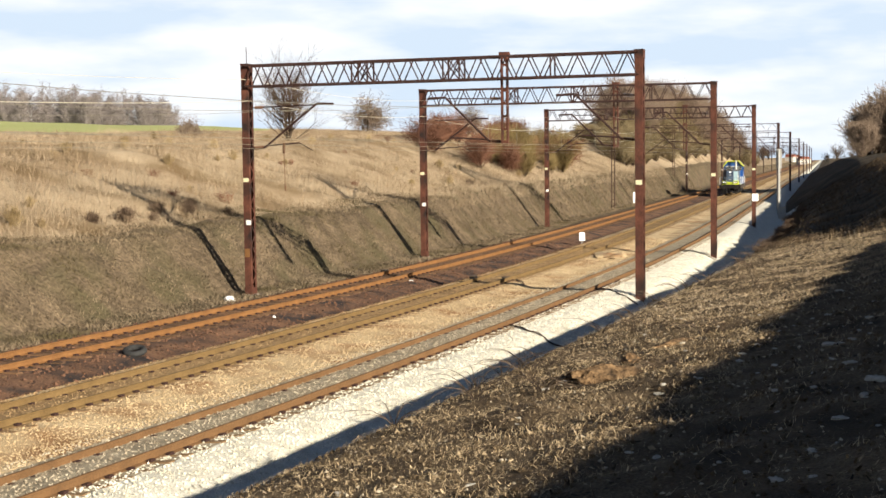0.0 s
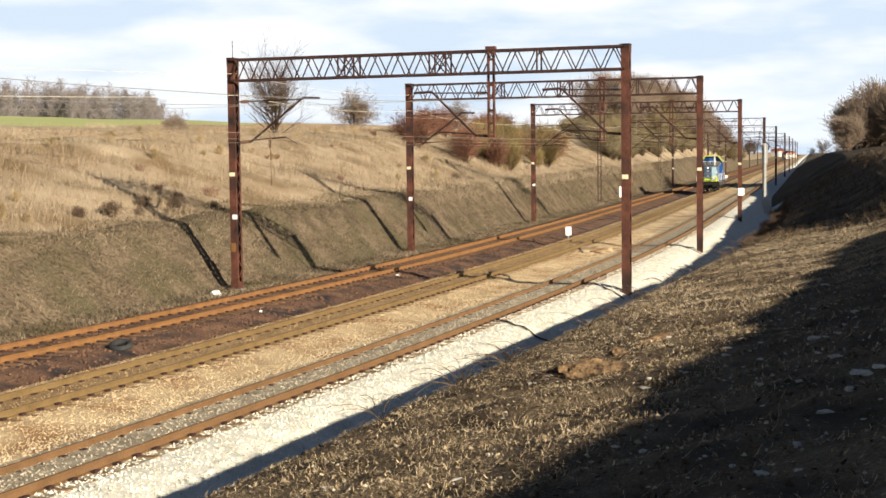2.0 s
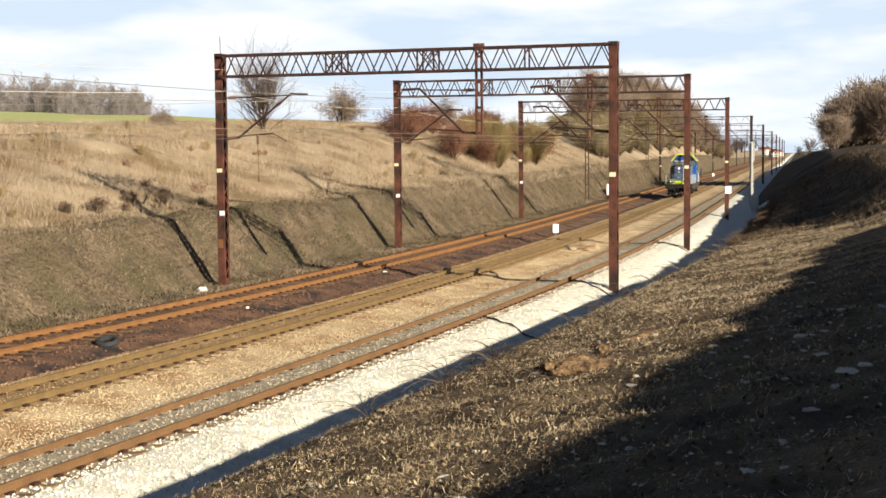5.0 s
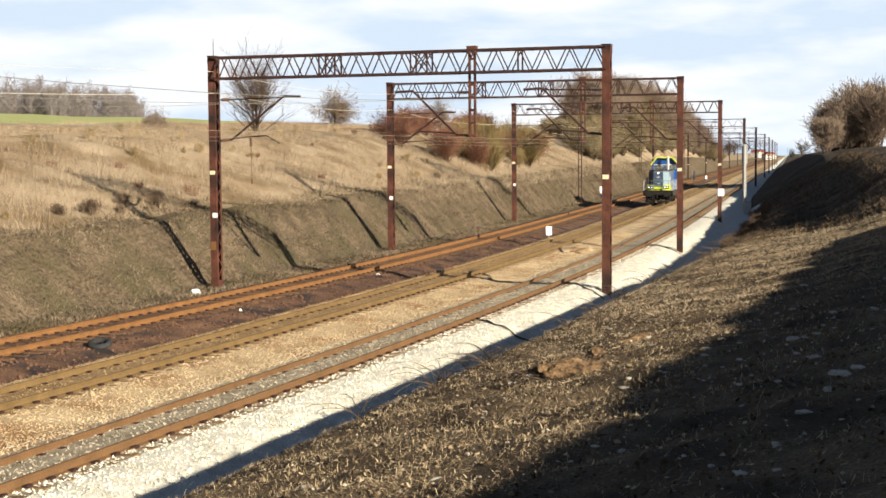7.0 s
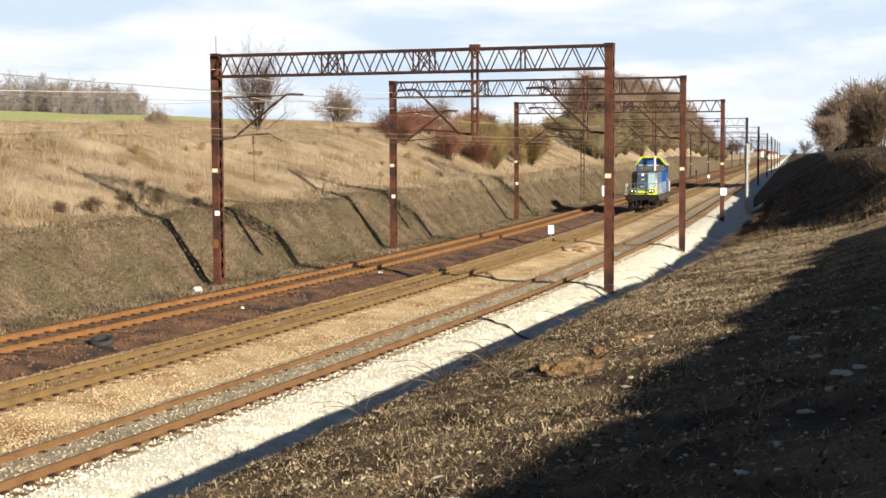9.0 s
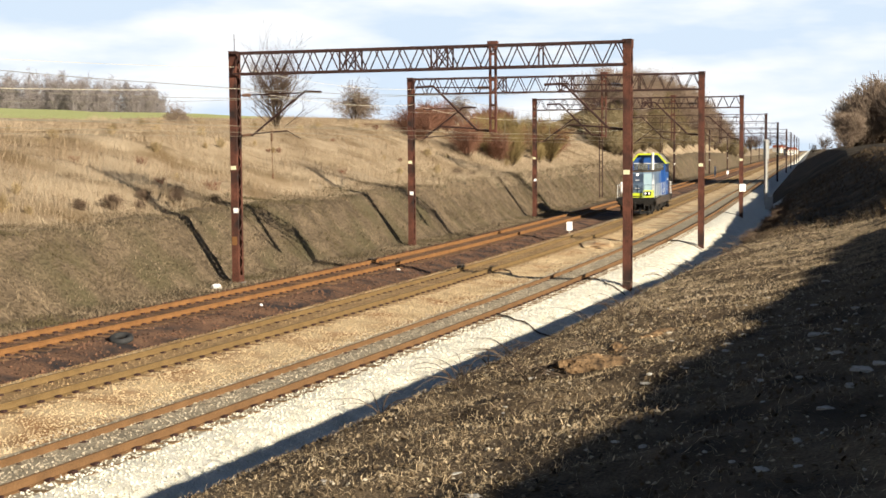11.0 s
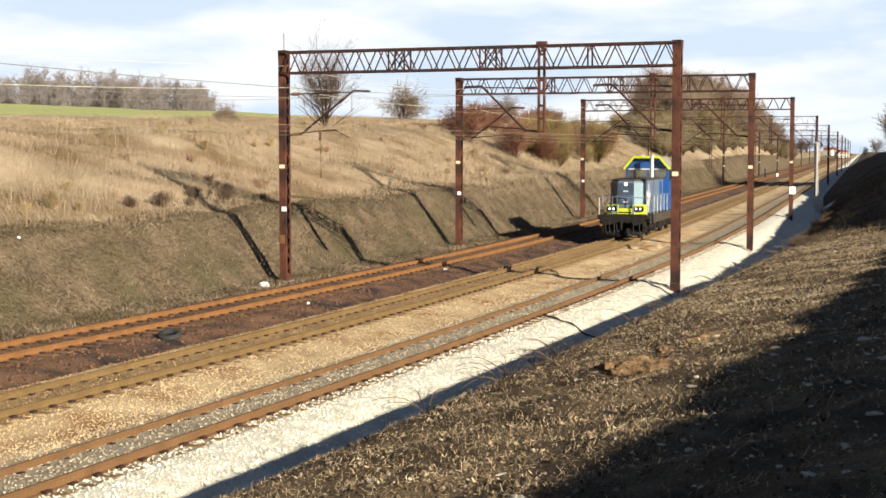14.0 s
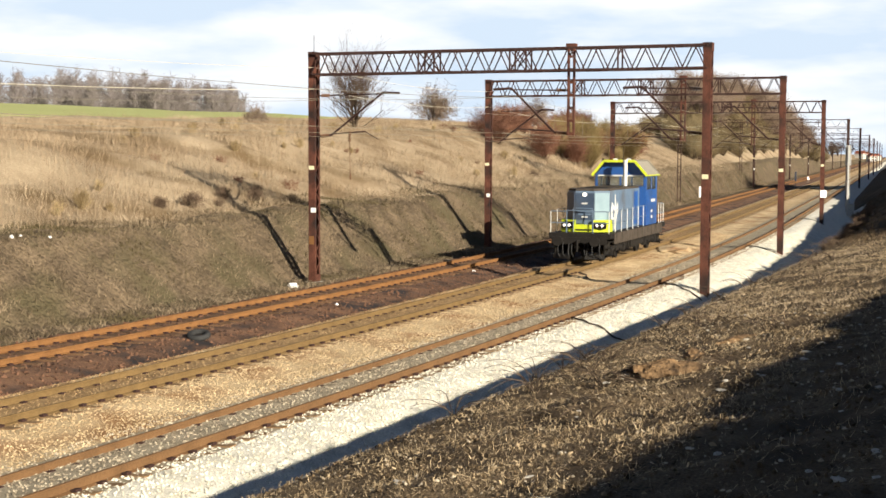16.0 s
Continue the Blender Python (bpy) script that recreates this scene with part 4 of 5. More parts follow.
def bare_tree(seed, h, stems, spread, up, depth, thin, fine_mat, label, name="bare_tree", cat="tree", skirt=0, stem_lean=0.55, low=0.16, reach=1.0):
    """Stems from one foot; skirt adds that many short ones that lean far out."""
    rng = random.Random(seed)
    wood, fine = Twigs(), Twigs()
    for k in range(skirt):
        a = k * 2.4 + rng.uniform(-0.3, 0.3)
        lean, u = rng.uniform(0.6, 1.5), rng.uniform(-0.02, low)
        d = Vector((math.cos(a) * lean, math.sin(a) * lean, 1)).normalized()
        grow(wood, fine, rng, Vector((0, 0, h * u)), d, h * reach * rng.uniform(0.26, 0.42) * (1 - 0.75 * u), h * 0.009 * (1 - 0.7 * u), depth - 1, up, spread, thin)
    for k in range(stems):
        a = rng.uniform(0, 6.283)
        lean = rng.uniform(0.05, stem_lean) if stems > 1 else 0.05
        d = Vector((math.cos(a) * lean, math.sin(a) * lean, 1)).normalized()
        b = Vector((math.cos(a) * 0.12 * (stems > 1), math.sin(a) * 0.12 * (stems > 1), -0.2))
        grow(wood, fine, rng, b, d, h * rng.uniform(0.55, 0.72), h * 0.016 * (1.5 if stems == 1 else 1.0), depth, up, spread, thin)
    root = tagged(new(name), label, cat)
    for nm, t, m in (("trunk", wood, BARK), ("crown", fine, fine_mat)):
        if t.v:
            ob = new(nm, t.mesh(nm, m))
            ob.parent = root
    return root


def plant(root, s, o, sink=0.05, turn=0.0, size=1.0, used=set()):
    """Moves the first, and copies it for the next."""
    m = Matrix.Translation(place(s, o, ground_z(s, o) - sink)) @ Matrix.Rotation(turn, 4, "Z")
    if root.name not in used:
        used.add(root.name)
        root.scale = (size, size, size)
        root.matrix_basis = m @ Matrix.Diagonal((size, size, size, 1))
        return root
    ob = copy_thing(root, m)
    ob.scale = (size, size, size)
    return ob


tall = bare_tree(3, 7.7, 4, 0.45, 0.9, 3, 0.007, TWIG, "tall bare many-stemmed tree on the bank top", skirt=46, stem_lean=0.16, low=0.6, reach=1.35)
plant(tall, 72.5, 34.3, size=0.8)
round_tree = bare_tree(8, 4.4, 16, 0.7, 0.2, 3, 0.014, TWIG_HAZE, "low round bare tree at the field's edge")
plant(round_tree, 127.0, 45.5)
plant(round_tree, 189.0, 47.9, turn=2.0, size=1.05)
plant(round_tree, 66.0, 40.0, turn=1.0, size=0.4)
# shrubs on the left bank: red-brown, olive and dark
shrub_red = bare_tree(11, 2.7, 26, 0.55, 0.4, 2, 0.012, TWIG_RED, "red-brown leafless shrub on the grassy bank", "shrub", "shrub")
shrub_olive = bare_tree(12, 2.8, 28, 0.45, 0.7, 2, 0.012, TWIG_OLIVE, "olive-yellow leafless shrub on the grassy bank", "shrub", "shrub")
shrub_dark = bare_tree(13, 1.5, 22, 0.65, 0.2, 2, 0.01, TWIG, "dark leafless bramble, some in place of shade on the bank", "bramble", "shrub")
rng = random.Random(5)
for i in range(30):
    plant(shrub_red, rng.uniform(90, 142), rng.uniform(21, 30), turn=rng.uniform(0, 6), size=rng.uniform(0.7, 1.2))
for i in range(24):
    plant(shrub_olive, rng.uniform(98, 150), rng.uniform(19.5, 27), turn=rng.uniform(0, 6), size=rng.uniform(0.7, 1.15))
# those at s 18 to 29 stand in for the gantry beam's shadow
for s, o in ((18.6, 21.3), (20.6, 20.8), (22.5, 20.5), (23.6, 20.9), (25.5, 20.3), (26.8, 20.9), (28.6, 19.8), (75, 20), (79, 19.8), (84, 19.0)):
    plant(shrub_dark, s, o, turn=s, size=rng.uniform(0.35, 0.65))
reed = bare_tree(15, 1.3, 12, 0.45, 0.6, 2, 0.01, TWIG_PALE, "clump of tall pale dead weeds on the bank", "weed_clump", "weeds")
weed = bare_tree(16, 1.1, 9, 0.5, 0.5, 2, 0.01, TWIG_RED, "clump of brown dead weeds on the bank", "weed_clump", "weeds")
for i in range(90):
    plant(reed if i % 4 else weed, -4 + 104 * rng.random() ** 1.2, rng.uniform(20.5, 40), turn=rng.uniform(0, 6), size=rng.uniform(0.3, 0.65))
plant(shrub_olive, 6.0, 22.6, turn=1.0, size=0.42)
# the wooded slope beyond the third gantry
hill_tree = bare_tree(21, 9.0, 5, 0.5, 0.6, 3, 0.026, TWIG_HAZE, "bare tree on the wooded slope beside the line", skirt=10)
hill_olive = bare_tree(22, 4.6, 20, 0.55, 0.5, 2, 0.026, TWIG_DRAB, "drab olive-twigged leafless thicket on the wooded slope", "thicket", "shrub", skirt=14)
for i in range(60):
    s_ = 252 + 90 * rng.random()
    plant(hill_tree, s_, rng.uniform(27, min(44, 36 + 0.17 * (s_ - 250))), turn=rng.uniform(0, 6), size=rng.uniform(0.4, 0.85))
for i in range(80):
    s_ = 330 + 170 * rng.random()
    plant(hill_tree, s_, rng.uniform(20, 36), turn=rng.uniform(0, 6), size=rng.uniform(0.55, 1.05))
for i in range(150):
    s_ = rng.uniform(176, 400)
    plant(hill_olive, s_, rng.uniform(20.5, 26 + 0.09 * (s_ - 176)), turn=rng.uniform(0, 6), size=rng.uniform(0.5, 1.0))
for i in range(60):
    s_ = rng.uniform(200, 290)
    plant(hill_olive, s_, rng.uniform(23, 38 + 0.1 * (s_ - 250)), turn=rng.uniform(0, 6), size=rng.uniform(0.4, 0.8))
for i in range(30):
    plant(hill_olive, rng.uniform(380, 560), rng.uniform(17.5, 28), turn=rng.uniform(0, 6), size=rng.uniform(0.6, 1.1))
# low dark brush along the ditch under the shaded bank
for i in range(34):
    plant(shrub_dark, 12 + 2.1 * i + rng.uniform(-0.8, 0.8), -4.6 - rng.uniform(0, 1.3), turn=i, size=rng.uniform(0.3, 0.62))
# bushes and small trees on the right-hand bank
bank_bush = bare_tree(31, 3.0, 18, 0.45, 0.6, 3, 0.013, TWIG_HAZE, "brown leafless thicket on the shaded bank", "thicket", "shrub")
for s, o, k in ((108, -10.6, 1.0), (112, -11.2, 1.2), (106, -10.9, 1.0), (110, -11.8, 1.2), (115, -11.2, 1.2), (110, -12.4, 1.3), (114, -12.7, 1.4), (112, -13.2, 1.4),
                (120, -12.6, 1.5), (113, -13.6, 1.5), (118, -14.2, 1.7), (109, -14.9, 1.6), (116, -14.8, 1.7), (124, -14.4, 1.8), (122, -15.4, 1.9), (119, -16.2, 2.0), (128, -12.0, 1.5)):
    plant(bank_bush, s + 66, -12.3 + (o + 10.6) * 1.4, turn=s, size=1.4 * k)


def far_woods():
    """The leafless wood beyond the field: one uncounted mass of trees."""
    rng = random.Random(77)
    t = Twigs()
    for i in range(290):
        s, o = rng.uniform(300, 420), 186 + 84 * rng.random() ** 1.4
        if o < 186 + 0.35 * max(0, s - 360):
            continue
        x = place(s, o, ground_z(s, o))
        h = rng.uniform(10.5, 14.8) * (1 - 0.25 * max(0, s - 395) / 25)
        t.stick(x - Vector((0, 0, 0.5)), x + Vector((0, 0, h * 0.8)), 0.16, 0.07)
        for k in range(30):
            # boughs fill a rounded crown that hangs low at the wood's edge
            a, u = rng.uniform(0, 6.283), rng.random()
            z0 = h * (0.06 + 0.7 * u)
            p = x + Vector((0, 0, z0))
            w = rng.uniform(1.2, 3.6) * (1 - 0.55 * u * u)
            q = p + Vector((math.cos(a) * w, math.sin(a) * w, h * rng.uniform(0.1, 0.26)))
            m = p.lerp(q, 0.5) + Vector((0, 0, -0.25))
            t.stick(p, m, 0.07, 0.05)
            t.stick(m, q, 0.05, 0.03)
            for j in range(9):
                b = rng.uniform(0, 6.283)
                n = p.lerp(q, rng.uniform(0.25, 1.0))
                t.stick(n, n + Vector((math.cos(b) * 1.1, math.sin(b) * 1.1, rng.uniform(0.1, 1.0))), 0.035, 0.02)
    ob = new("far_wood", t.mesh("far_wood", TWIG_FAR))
    return tagged(ob, "hazy grey-brown leafless wood beyond the field", "wood", kind="stuff")


far_woods()


def line_points(s, o, z):
    """Many places at once, as arrays."""
    th = np.interp(s, SS, TH)
    return np.interp(s, SS, LX) - o * np.cos(th), np.interp(s, SS, LY) + o * np.sin(th), z


def blades(name, label, s, o, h, w, lean, mat, seed):
    """Upright tapering stems, each a bent strip of two faces, facing any way."""
    rs = np.random.RandomState(seed)
    n = len(s)
    x, y, z = line_points(s, o, height(s, o) - 0.03)
    a = rs.uniform(0, 2 * np.pi, n)
    b = rs.uniform(0, 2 * np.pi, n)
    ln_ = lean * rs.uniform(0.2, 1.0, n) * h
    base = np.stack([x, y, z], -1)
    side = np.stack([np.cos(a), np.sin(a), 0 * a], -1) * (w / 2)[:, None]
    mid = base + np.stack([np.cos(b) * ln_ * 0.3, np.sin(b) * ln_ * 0.3, h * 0.55], -1)
    tip = base + np.stack([np.cos(b) * ln_, np.sin(b) * ln_, h], -1)
    v = np.stack([base - side, base + side, mid + side * 0.8, mid - side * 0.8, tip], 1).reshape(-1, 3)
    k = np.arange(n)[:, None] * 5
    q = (k + np.array([0, 1, 2, 3])).tolist()
    t = (k + np.array([3, 2, 4])).tolist()
    me = bpy.data.meshes.new(name)
    me.from_pydata(v.tolist(), [], q + t)
    me.materials.append(mat)
    return tagged(new(name, me), label, "grass", kind="stuff")


def patchy(rs, n, s0, s1, o0, o1, k, keep, bias=1.0):
    """Random places, thinned out where a broad waviness is low; more of them near s0."""
    s = s0 + (s1 - s0) * rs.uniform(0, 1, n) ** bias
    o = rs.uniform(o0, o1, n)
    m = (0.5 + 0.5 * wob(s, o, k, 1.9) + 0.35 * wob(s, o, k * 0.3, 0.6)) > rs.uniform(keep, 1.0, n)
    return s[m], o[m]


STRAW = material("straw-coloured dead grass", (0.29, 0.222, 0.145), (0.49, 0.392, 0.272), 0.35, 1.6, 0.95, 0, 0, stain=(0.2, 0.145, 0.09), stain_scale=0.24, island=0.25)
DULL = material("dull flattened grass", (0.06, 0.044, 0.027), (0.3, 0.23, 0.15), 0.4, 3, 0.95, 0, 0, stain=(0.1, 0.08, 0.04), stain_scale=0.25, island=0.6)
rs = np.random.RandomState(4)
s, o = patchy(rs, 230000, -8, 130, 19.2, 50, 2.2, -0.3, 1.25)
blades("tall_grass", "tall tangled straw-coloured dead grass on the bank", s, o, rs.uniform(0.12, 0.7, len(s)) * (0.75 + 0.4 * wob(s, o, 2.6, 0.5)), rs.uniform(0.006, 0.018, len(s)), 1.15, STRAW, 1)
WEEDY = material("brown weathered weeds", (0.15, 0.105, 0.062), (0.36, 0.27, 0.175), 0.4, 2, 0.95, 0, 0, island=0.5)
s, o = patchy(rs, 120000, -8, 110, 19.4, 46, 3.4, 0.35, 1.25)
blades("tall_weeds", "brown patches of weathered weeds in the dead grass", s, o, rs.uniform(0.25, 0.85, len(s)), rs.uniform(0.007, 0.02, len(s)), 0.9, WEEDY, 4)
s, o = patchy(rs, 60000, 85, 230, 14.2, 19.0, 2.0, -0.2)
blades("short_grass", "short dull grass on the further lower bank", s, o, rs.uniform(0.08, 0.3, len(s)), rs.uniform(0.02, 0.05, len(s)), 1.6, DULL, 6)
s, o = patchy(rs, 90000, 60, 200, 17.4, 26, 3.0, -0.2)
blades("tall_grass", "pale dead grass on the far bank", s, o, rs.uniform(0.12, 0.6, len(s)), rs.uniform(0.012, 0.03, len(s)), 1.3, STRAW, 2)
s, o = patchy(rs, 150000, -14, 90, 13.6, 20.5, 0.9, -0.1, 1.2)
blades("short_grass", "short dull grass on the lower bank", s, o, rs.uniform(0.05, 0.22, len(s)), rs.uniform(0.014, 0.04, len(s)), 1.8, DULL, 3)


def rocks(name, label, s, o, r, mat, seed, cat, sink=0.3):
    """Angular stones: skewed octahedra, half bedded."""
    rs = np.random.RandomState(seed)
    n = len(s)
    x, y, z = line_points(s, o, height(s, o) + r * (0.5 - sink))
    c = np.stack([x, y, z], -1)
    a = rs.uniform(0, 6.283, n)
    ca, sa = np.cos(a), np.sin(a)
    pts = []
    for dx, dy, dz in ((1, 0, 0), (0, 1, 0), (-1, 0, 0), (0, -1, 0), (0.1, 0.1, 0.8), (0, 0, -0.8)):
        k = rs.uniform(0.65, 1.2, n) * r
        jx, jy = dx + rs.uniform(-0.3, 0.3, n), dy + rs.uniform(-0.3, 0.3, n)
        pts.append(np.stack([(jx * ca - jy * sa) * k, (jx * sa + jy * ca) * k, (dz + rs.uniform(-0.25, 0.25, n)) * k], -1))
    v = (c[:, None, :] + np.stack(pts, 1)).reshape(-1, 3)
    k = np.arange(n)[:, None] * 6
    f = []
    for tri in ((0, 1, 4), (1, 2, 4), (2, 3, 4), (3, 0, 4), (1, 0, 5), (2, 1, 5), (3, 2, 5), (0, 3, 5)):
        f += (k + np.array(tri)).tolist()
    me = bpy.data.meshes.new(name)
    me.from_pydata(v.tolist(), [], f)
    me.materials.append(mat)
    return tagged(new(name, me), label, cat, kind="stuff")


STONE_PALE = material("pale ballast stone", (0.48, 0.44, 0.34), (0.86, 0.82, 0.7), 2, 30, 0.9, 0, 0, island=0.7)
STONE_GREY = material("grey ballast stone", (0.2, 0.163, 0.113), (0.52, 0.445, 0.33), 2, 30, 0.9, 0, 0, island=0.8)
STONE_BROWN = material("brown ballast stone", (0.3, 0.21, 0.11), (0.64, 0.5, 0.31), 0.8, 30, 0.9, 0, 0, island=0.45)
STONE_SOOT = material("sooty stone", (0.05, 0.03, 0.022), (0.17, 0.09, 0.055), 0.8, 30, 0.9, 0, 0, island=0.8)


def scatter(n, s0, s1, o0, o1, bias=1.6):
    return s0 + (s1 - s0) * rs.uniform(0, 1, n) ** bias, rs.uniform(o0, o1, n)


s, o = scatter(34000, -26, 60, -4.8, -0.1)
rocks("ballast_stones", "fresh pale crushed-stone ballast on the shoulder", s, o, rs.uniform(0.016, 0.036, len(s)), STONE_PALE, 5, "gravel")
s, o = scatter(12000, -26, 40, -0.1, 2.6)
rocks("ballast_stones", "greyish crushed stone between the near rails", s, o, rs.uniform(0.016, 0.034, len(s)), STONE_GREY, 6, "gravel")
s, o = scatter(26000, -24, 60, 2.2, 4.4)
rocks("ballast_stones", "old brown crushed stone beside the middle track", s, o, rs.uniform(0.013, 0.03, len(s)), STONE_BROWN, 7, "gravel")
s, o = scatter(9000, -20, 60, 7.4, 13.4)
rocks("trackside_rubble", "sooty rubble and rust flakes round the disused track", s, o, rs.uniform(0.02, 0.07, len(s)), STONE_SOOT, 8, "gravel")

STONE_OILY = material("oily brown stone", (0.14, 0.085, 0.04), (0.42, 0.29, 0.15), 0.8, 30, 0.9, 0, 0, island=0.8)
s, o = scatter(26000, -24, 60, 4.3, 7.8)
rocks("ballast_stones", "oil-stained brown crushed stone in the middle track", s, o, rs.uniform(0.013, 0.03, len(s)), STONE_OILY, 9, "gravel", sink=0.45)

# ---- the near slope: litter, dead stalks, stones ----
LITTER = material("dead stalks and leaves", (0.06, 0.041, 0.022), (0.66, 0.51, 0.315), 1.0, 30, 0.95, 0, 0, island=1.0)
CLAY = material("ochre clay clod", (0.07, 0.042, 0.021), (0.33, 0.21, 0.11), 4, 22, 0.95, 0, 1.0, 0.05, (0.05, 0.033, 0.02), 3.0)
EARTH = material("dry crumbling earth", (0.07, 0.05, 0.031), (0.34, 0.26, 0.16), 4, 24, 0.95, 0, 0.8, 0.03, island=0.6)
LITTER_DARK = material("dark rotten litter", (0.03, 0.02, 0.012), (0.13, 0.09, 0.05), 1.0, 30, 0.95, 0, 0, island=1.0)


def strands(name, label, s, o, length, w, lift, mat, seed):
    """Fallen stalks: narrow strips that lie on the ground with one end a little raised."""
    rs = np.random.RandomState(seed)
    n = len(s)
    a = rs.uniform(0, 2 * np.pi, n)
    ds, do = np.cos(a) * length, np.sin(a) * length
    p = np.stack(line_points(s, o, height(s, o) + 0.006), -1)
    q = np.stack(line_points(s + ds, o + do, height(s + ds, o + do) + 0.006 + lift * rs.uniform(0, 1, n) ** 2), -1)
    d = q - p
    side = np.stack([-d[:, 1], d[:, 0], rs.uniform(-0.8, 0.8, n) * length], -1)
    side *= (w / 2 / np.linalg.norm(side, axis=1))[:, None]
    v = np.stack([p - side, p + side, q + side * 0.6, q - side * 0.6], 1).reshape(-1, 3)
    f = (np.arange(n)[:, None] * 4 + np.arange(4)).tolist()
    me = bpy.data.meshes.new(name)
    me.from_pydata(v.tolist(), [], f)
    me.materials.append(mat)
    return tagged(new(name, me), label, "litter", kind="stuff")


s, o = patchy(rs, 330000, -29, 20, -13.4, -6.8, 0.55, -0.15, 1.25)
# pale stalks thinned past o -10.9 to deepen the shade there
keep = (o > -10.9 + 0.5 * wob(s, o, 0.8, 0.7)) | (rs.uniform(0, 1, len(s)) < 0.22) | (s > -6)
s, o = s[keep], o[keep]
strands("dead_stalks", "trampled straw-coloured dead stalks and leaf litter", s, o, rs.uniform(0.012, 0.075, len(s)), rs.uniform(0.002, 0.0055, len(s)), 0.06, LITTER, 11)
s, o = patchy(rs, 9000, -29, 6, -13.4, -6.8, 0.5, 0.0, 1.25)
strands("dead_leaves", "curled brown dead leaves on the near slope", s, o, rs.uniform(0.02, 0.05, len(s)), rs.uniform(0.015, 0.035, len(s)), 0.04, LITTER_DARK, 19)
s, o = patchy(rs, 9000, -29, 4, -13.4, -6.8, 0.8, 0.1, 1.15)
# fewer pale leaves too, to darken the shaded part of the slope
keep = (o > -10.9) | (rs.uniform(0, 1, len(s)) < 0.3)
s, o = s[keep], o[keep]
strands("pale_leaves", "pale dried leaves and chips on the near slope", s, o, rs.uniform(0.012, 0.04, len(s)), rs.uniform(0.008, 0.026, len(s)), 0.04, LITTER, 18)
s, o = patchy(rs, 60000, -29, 30, -13.4, -6.4, 0.9, -0.2, 1.3)
blades("rotten_litter", "dark rotten stalks on the near slope", s, o, rs.uniform(0.006, 0.035, len(s)), rs.uniform(0.008, 0.03, len(s)), 4.0, LITTER_DARK, 12)
s, o = patchy(rs, 45000, -10, 34, -13.2, -6.6, 1.2, -0.1, 1.0)
blades("dry_tussocks", "yellowish dry grass tussocks along the path", s, o, rs.uniform(0.03, 0.12, len(s)), rs.uniform(0.008, 0.02, len(s)), 2.4, STRAW, 13)
s, o = scatter(1500, -29, -4, -13.4, -7, 1.0)
rocks("soil_stones", "small pale stones in the soil of the near slope", s, o, rs.uniform(0.01, 0.026, len(s)), STONE_GREY, 14, "stones")
s, o = scatter(5000, -29, -8, -13.4, -6.6, 1.0)
rocks("soil_clods", "small brown clods of earth", s, o, rs.uniform(0.01, 0.035, len(s)), SOIL, 15, "earth")
s, o = patchy(rs, 2600, -29, -6, -11.2, -6.8, 0.8, 0.1)
rocks("soil_clods", "lumpy torn clods of dry brown earth", s, o, rs.uniform(0.014, 0.042, len(s)), EARTH, 16, "earth", sink=0.5)


def lump(name, label, cat, s, o, rx, ry, rz, mat, seed, sink=0.35, turn=0.0, kind=""):
    """One uneven stone or clod, bedded in the ground."""
    bm = bmesh.new()
    bmesh.ops.create_icosphere(bm, subdivisions=3, radius=1.0)
    for v in bm.verts:
        k = 1 + 0.4 * noise.noise(v.co * 1.4 + Vector((seed, 0, 0))) + 0.34 * noise.noise(v.co * 3.7 + Vector((0, seed, 0))) + 0.2 * noise.noise(v.co * 8.1)
        v.co = Vector((v.co.x * rx, v.co.y * ry, v.co.z * rz)) * k
    ob = part(name, bm, mat)
    ob.matrix_world = Matrix.Translation(place(s, o, ground_z(s, o) + rz * (0.5 - sink))) @ Matrix.Rotation(turn, 4, "Z")
    return tagged(ob, label, cat, kind=kind)


LIMESTONE = material("pale limestone lump", (0.3, 0.28, 0.24), (0.55, 0.52, 0.46), 4, 30, 0.9, 0, 0.4, 0.01)
lump("earth_clod", "broken ochre clod of clay with a dark hollow", "clod", -16.7, -9.25, 0.46, 0.2, 0.13, CLAY, 1.0, turn=0.25)
lump("earth_clod", "smaller ochre clod of clay", "clod", -15.4, -9.3, 0.22, 0.14, 0.1, CLAY, 5.0, turn=1.4)
lump("earth_clod", "flat ochre clod of clay on the path", "clod", -13.0, -9.4, 0.55, 0.12, 0.05, CLAY, 8.0, turn=0.9)
rr = random.Random(9)
for i in range(105):
    s_, o_ = rr.uniform(-26, -8), rr.uniform(-12.9, -8.5)
    k = rr.uniform(0.015, 0.045)
    lump("limestone_lump", "pale lump of limestone on the dark soil", "stone", s_, o_, k * 1.5, k * 0.9, k * 0.45, LIMESTONE, i * 1.7, turn=i)
for s_, o_, k in ((-16.6, -11.91, 0.11), (-19.0, -12.36, 0.08), (-19.8, -12.82, 0.08), (-19.9, -12.68, 0.13), (-22.0, -12.56, 0.07), (-24.0, -12.61, 0.06), (-23.4, -12.09, 0.06), (-16.6, -10.88, 0.06)):
    lump("limestone_lump", "flat pale slab of limestone on the dark soil", "stone", s_, o_, k * 0.9, k * 0.6, k * 0.3, LIMESTONE, s_ + o_, turn=s_)
for s_, o_, k in ((17.5, 14.3, 0.2), (4.6, 18.2, 0.07), (5.2, 18.3, 0.05), (6.4, 18.0, 0.05), (10.5, 9.0, 0.05), (25.5, 9.3, 0.06)):
    lump("limestone_lump", "white-washed lump of stone beside the track", "stone", s_, o_, k * 1.2, k, k * 0.9, WHITE, s_, turn=s_)

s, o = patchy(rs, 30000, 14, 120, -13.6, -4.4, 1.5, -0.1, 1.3)
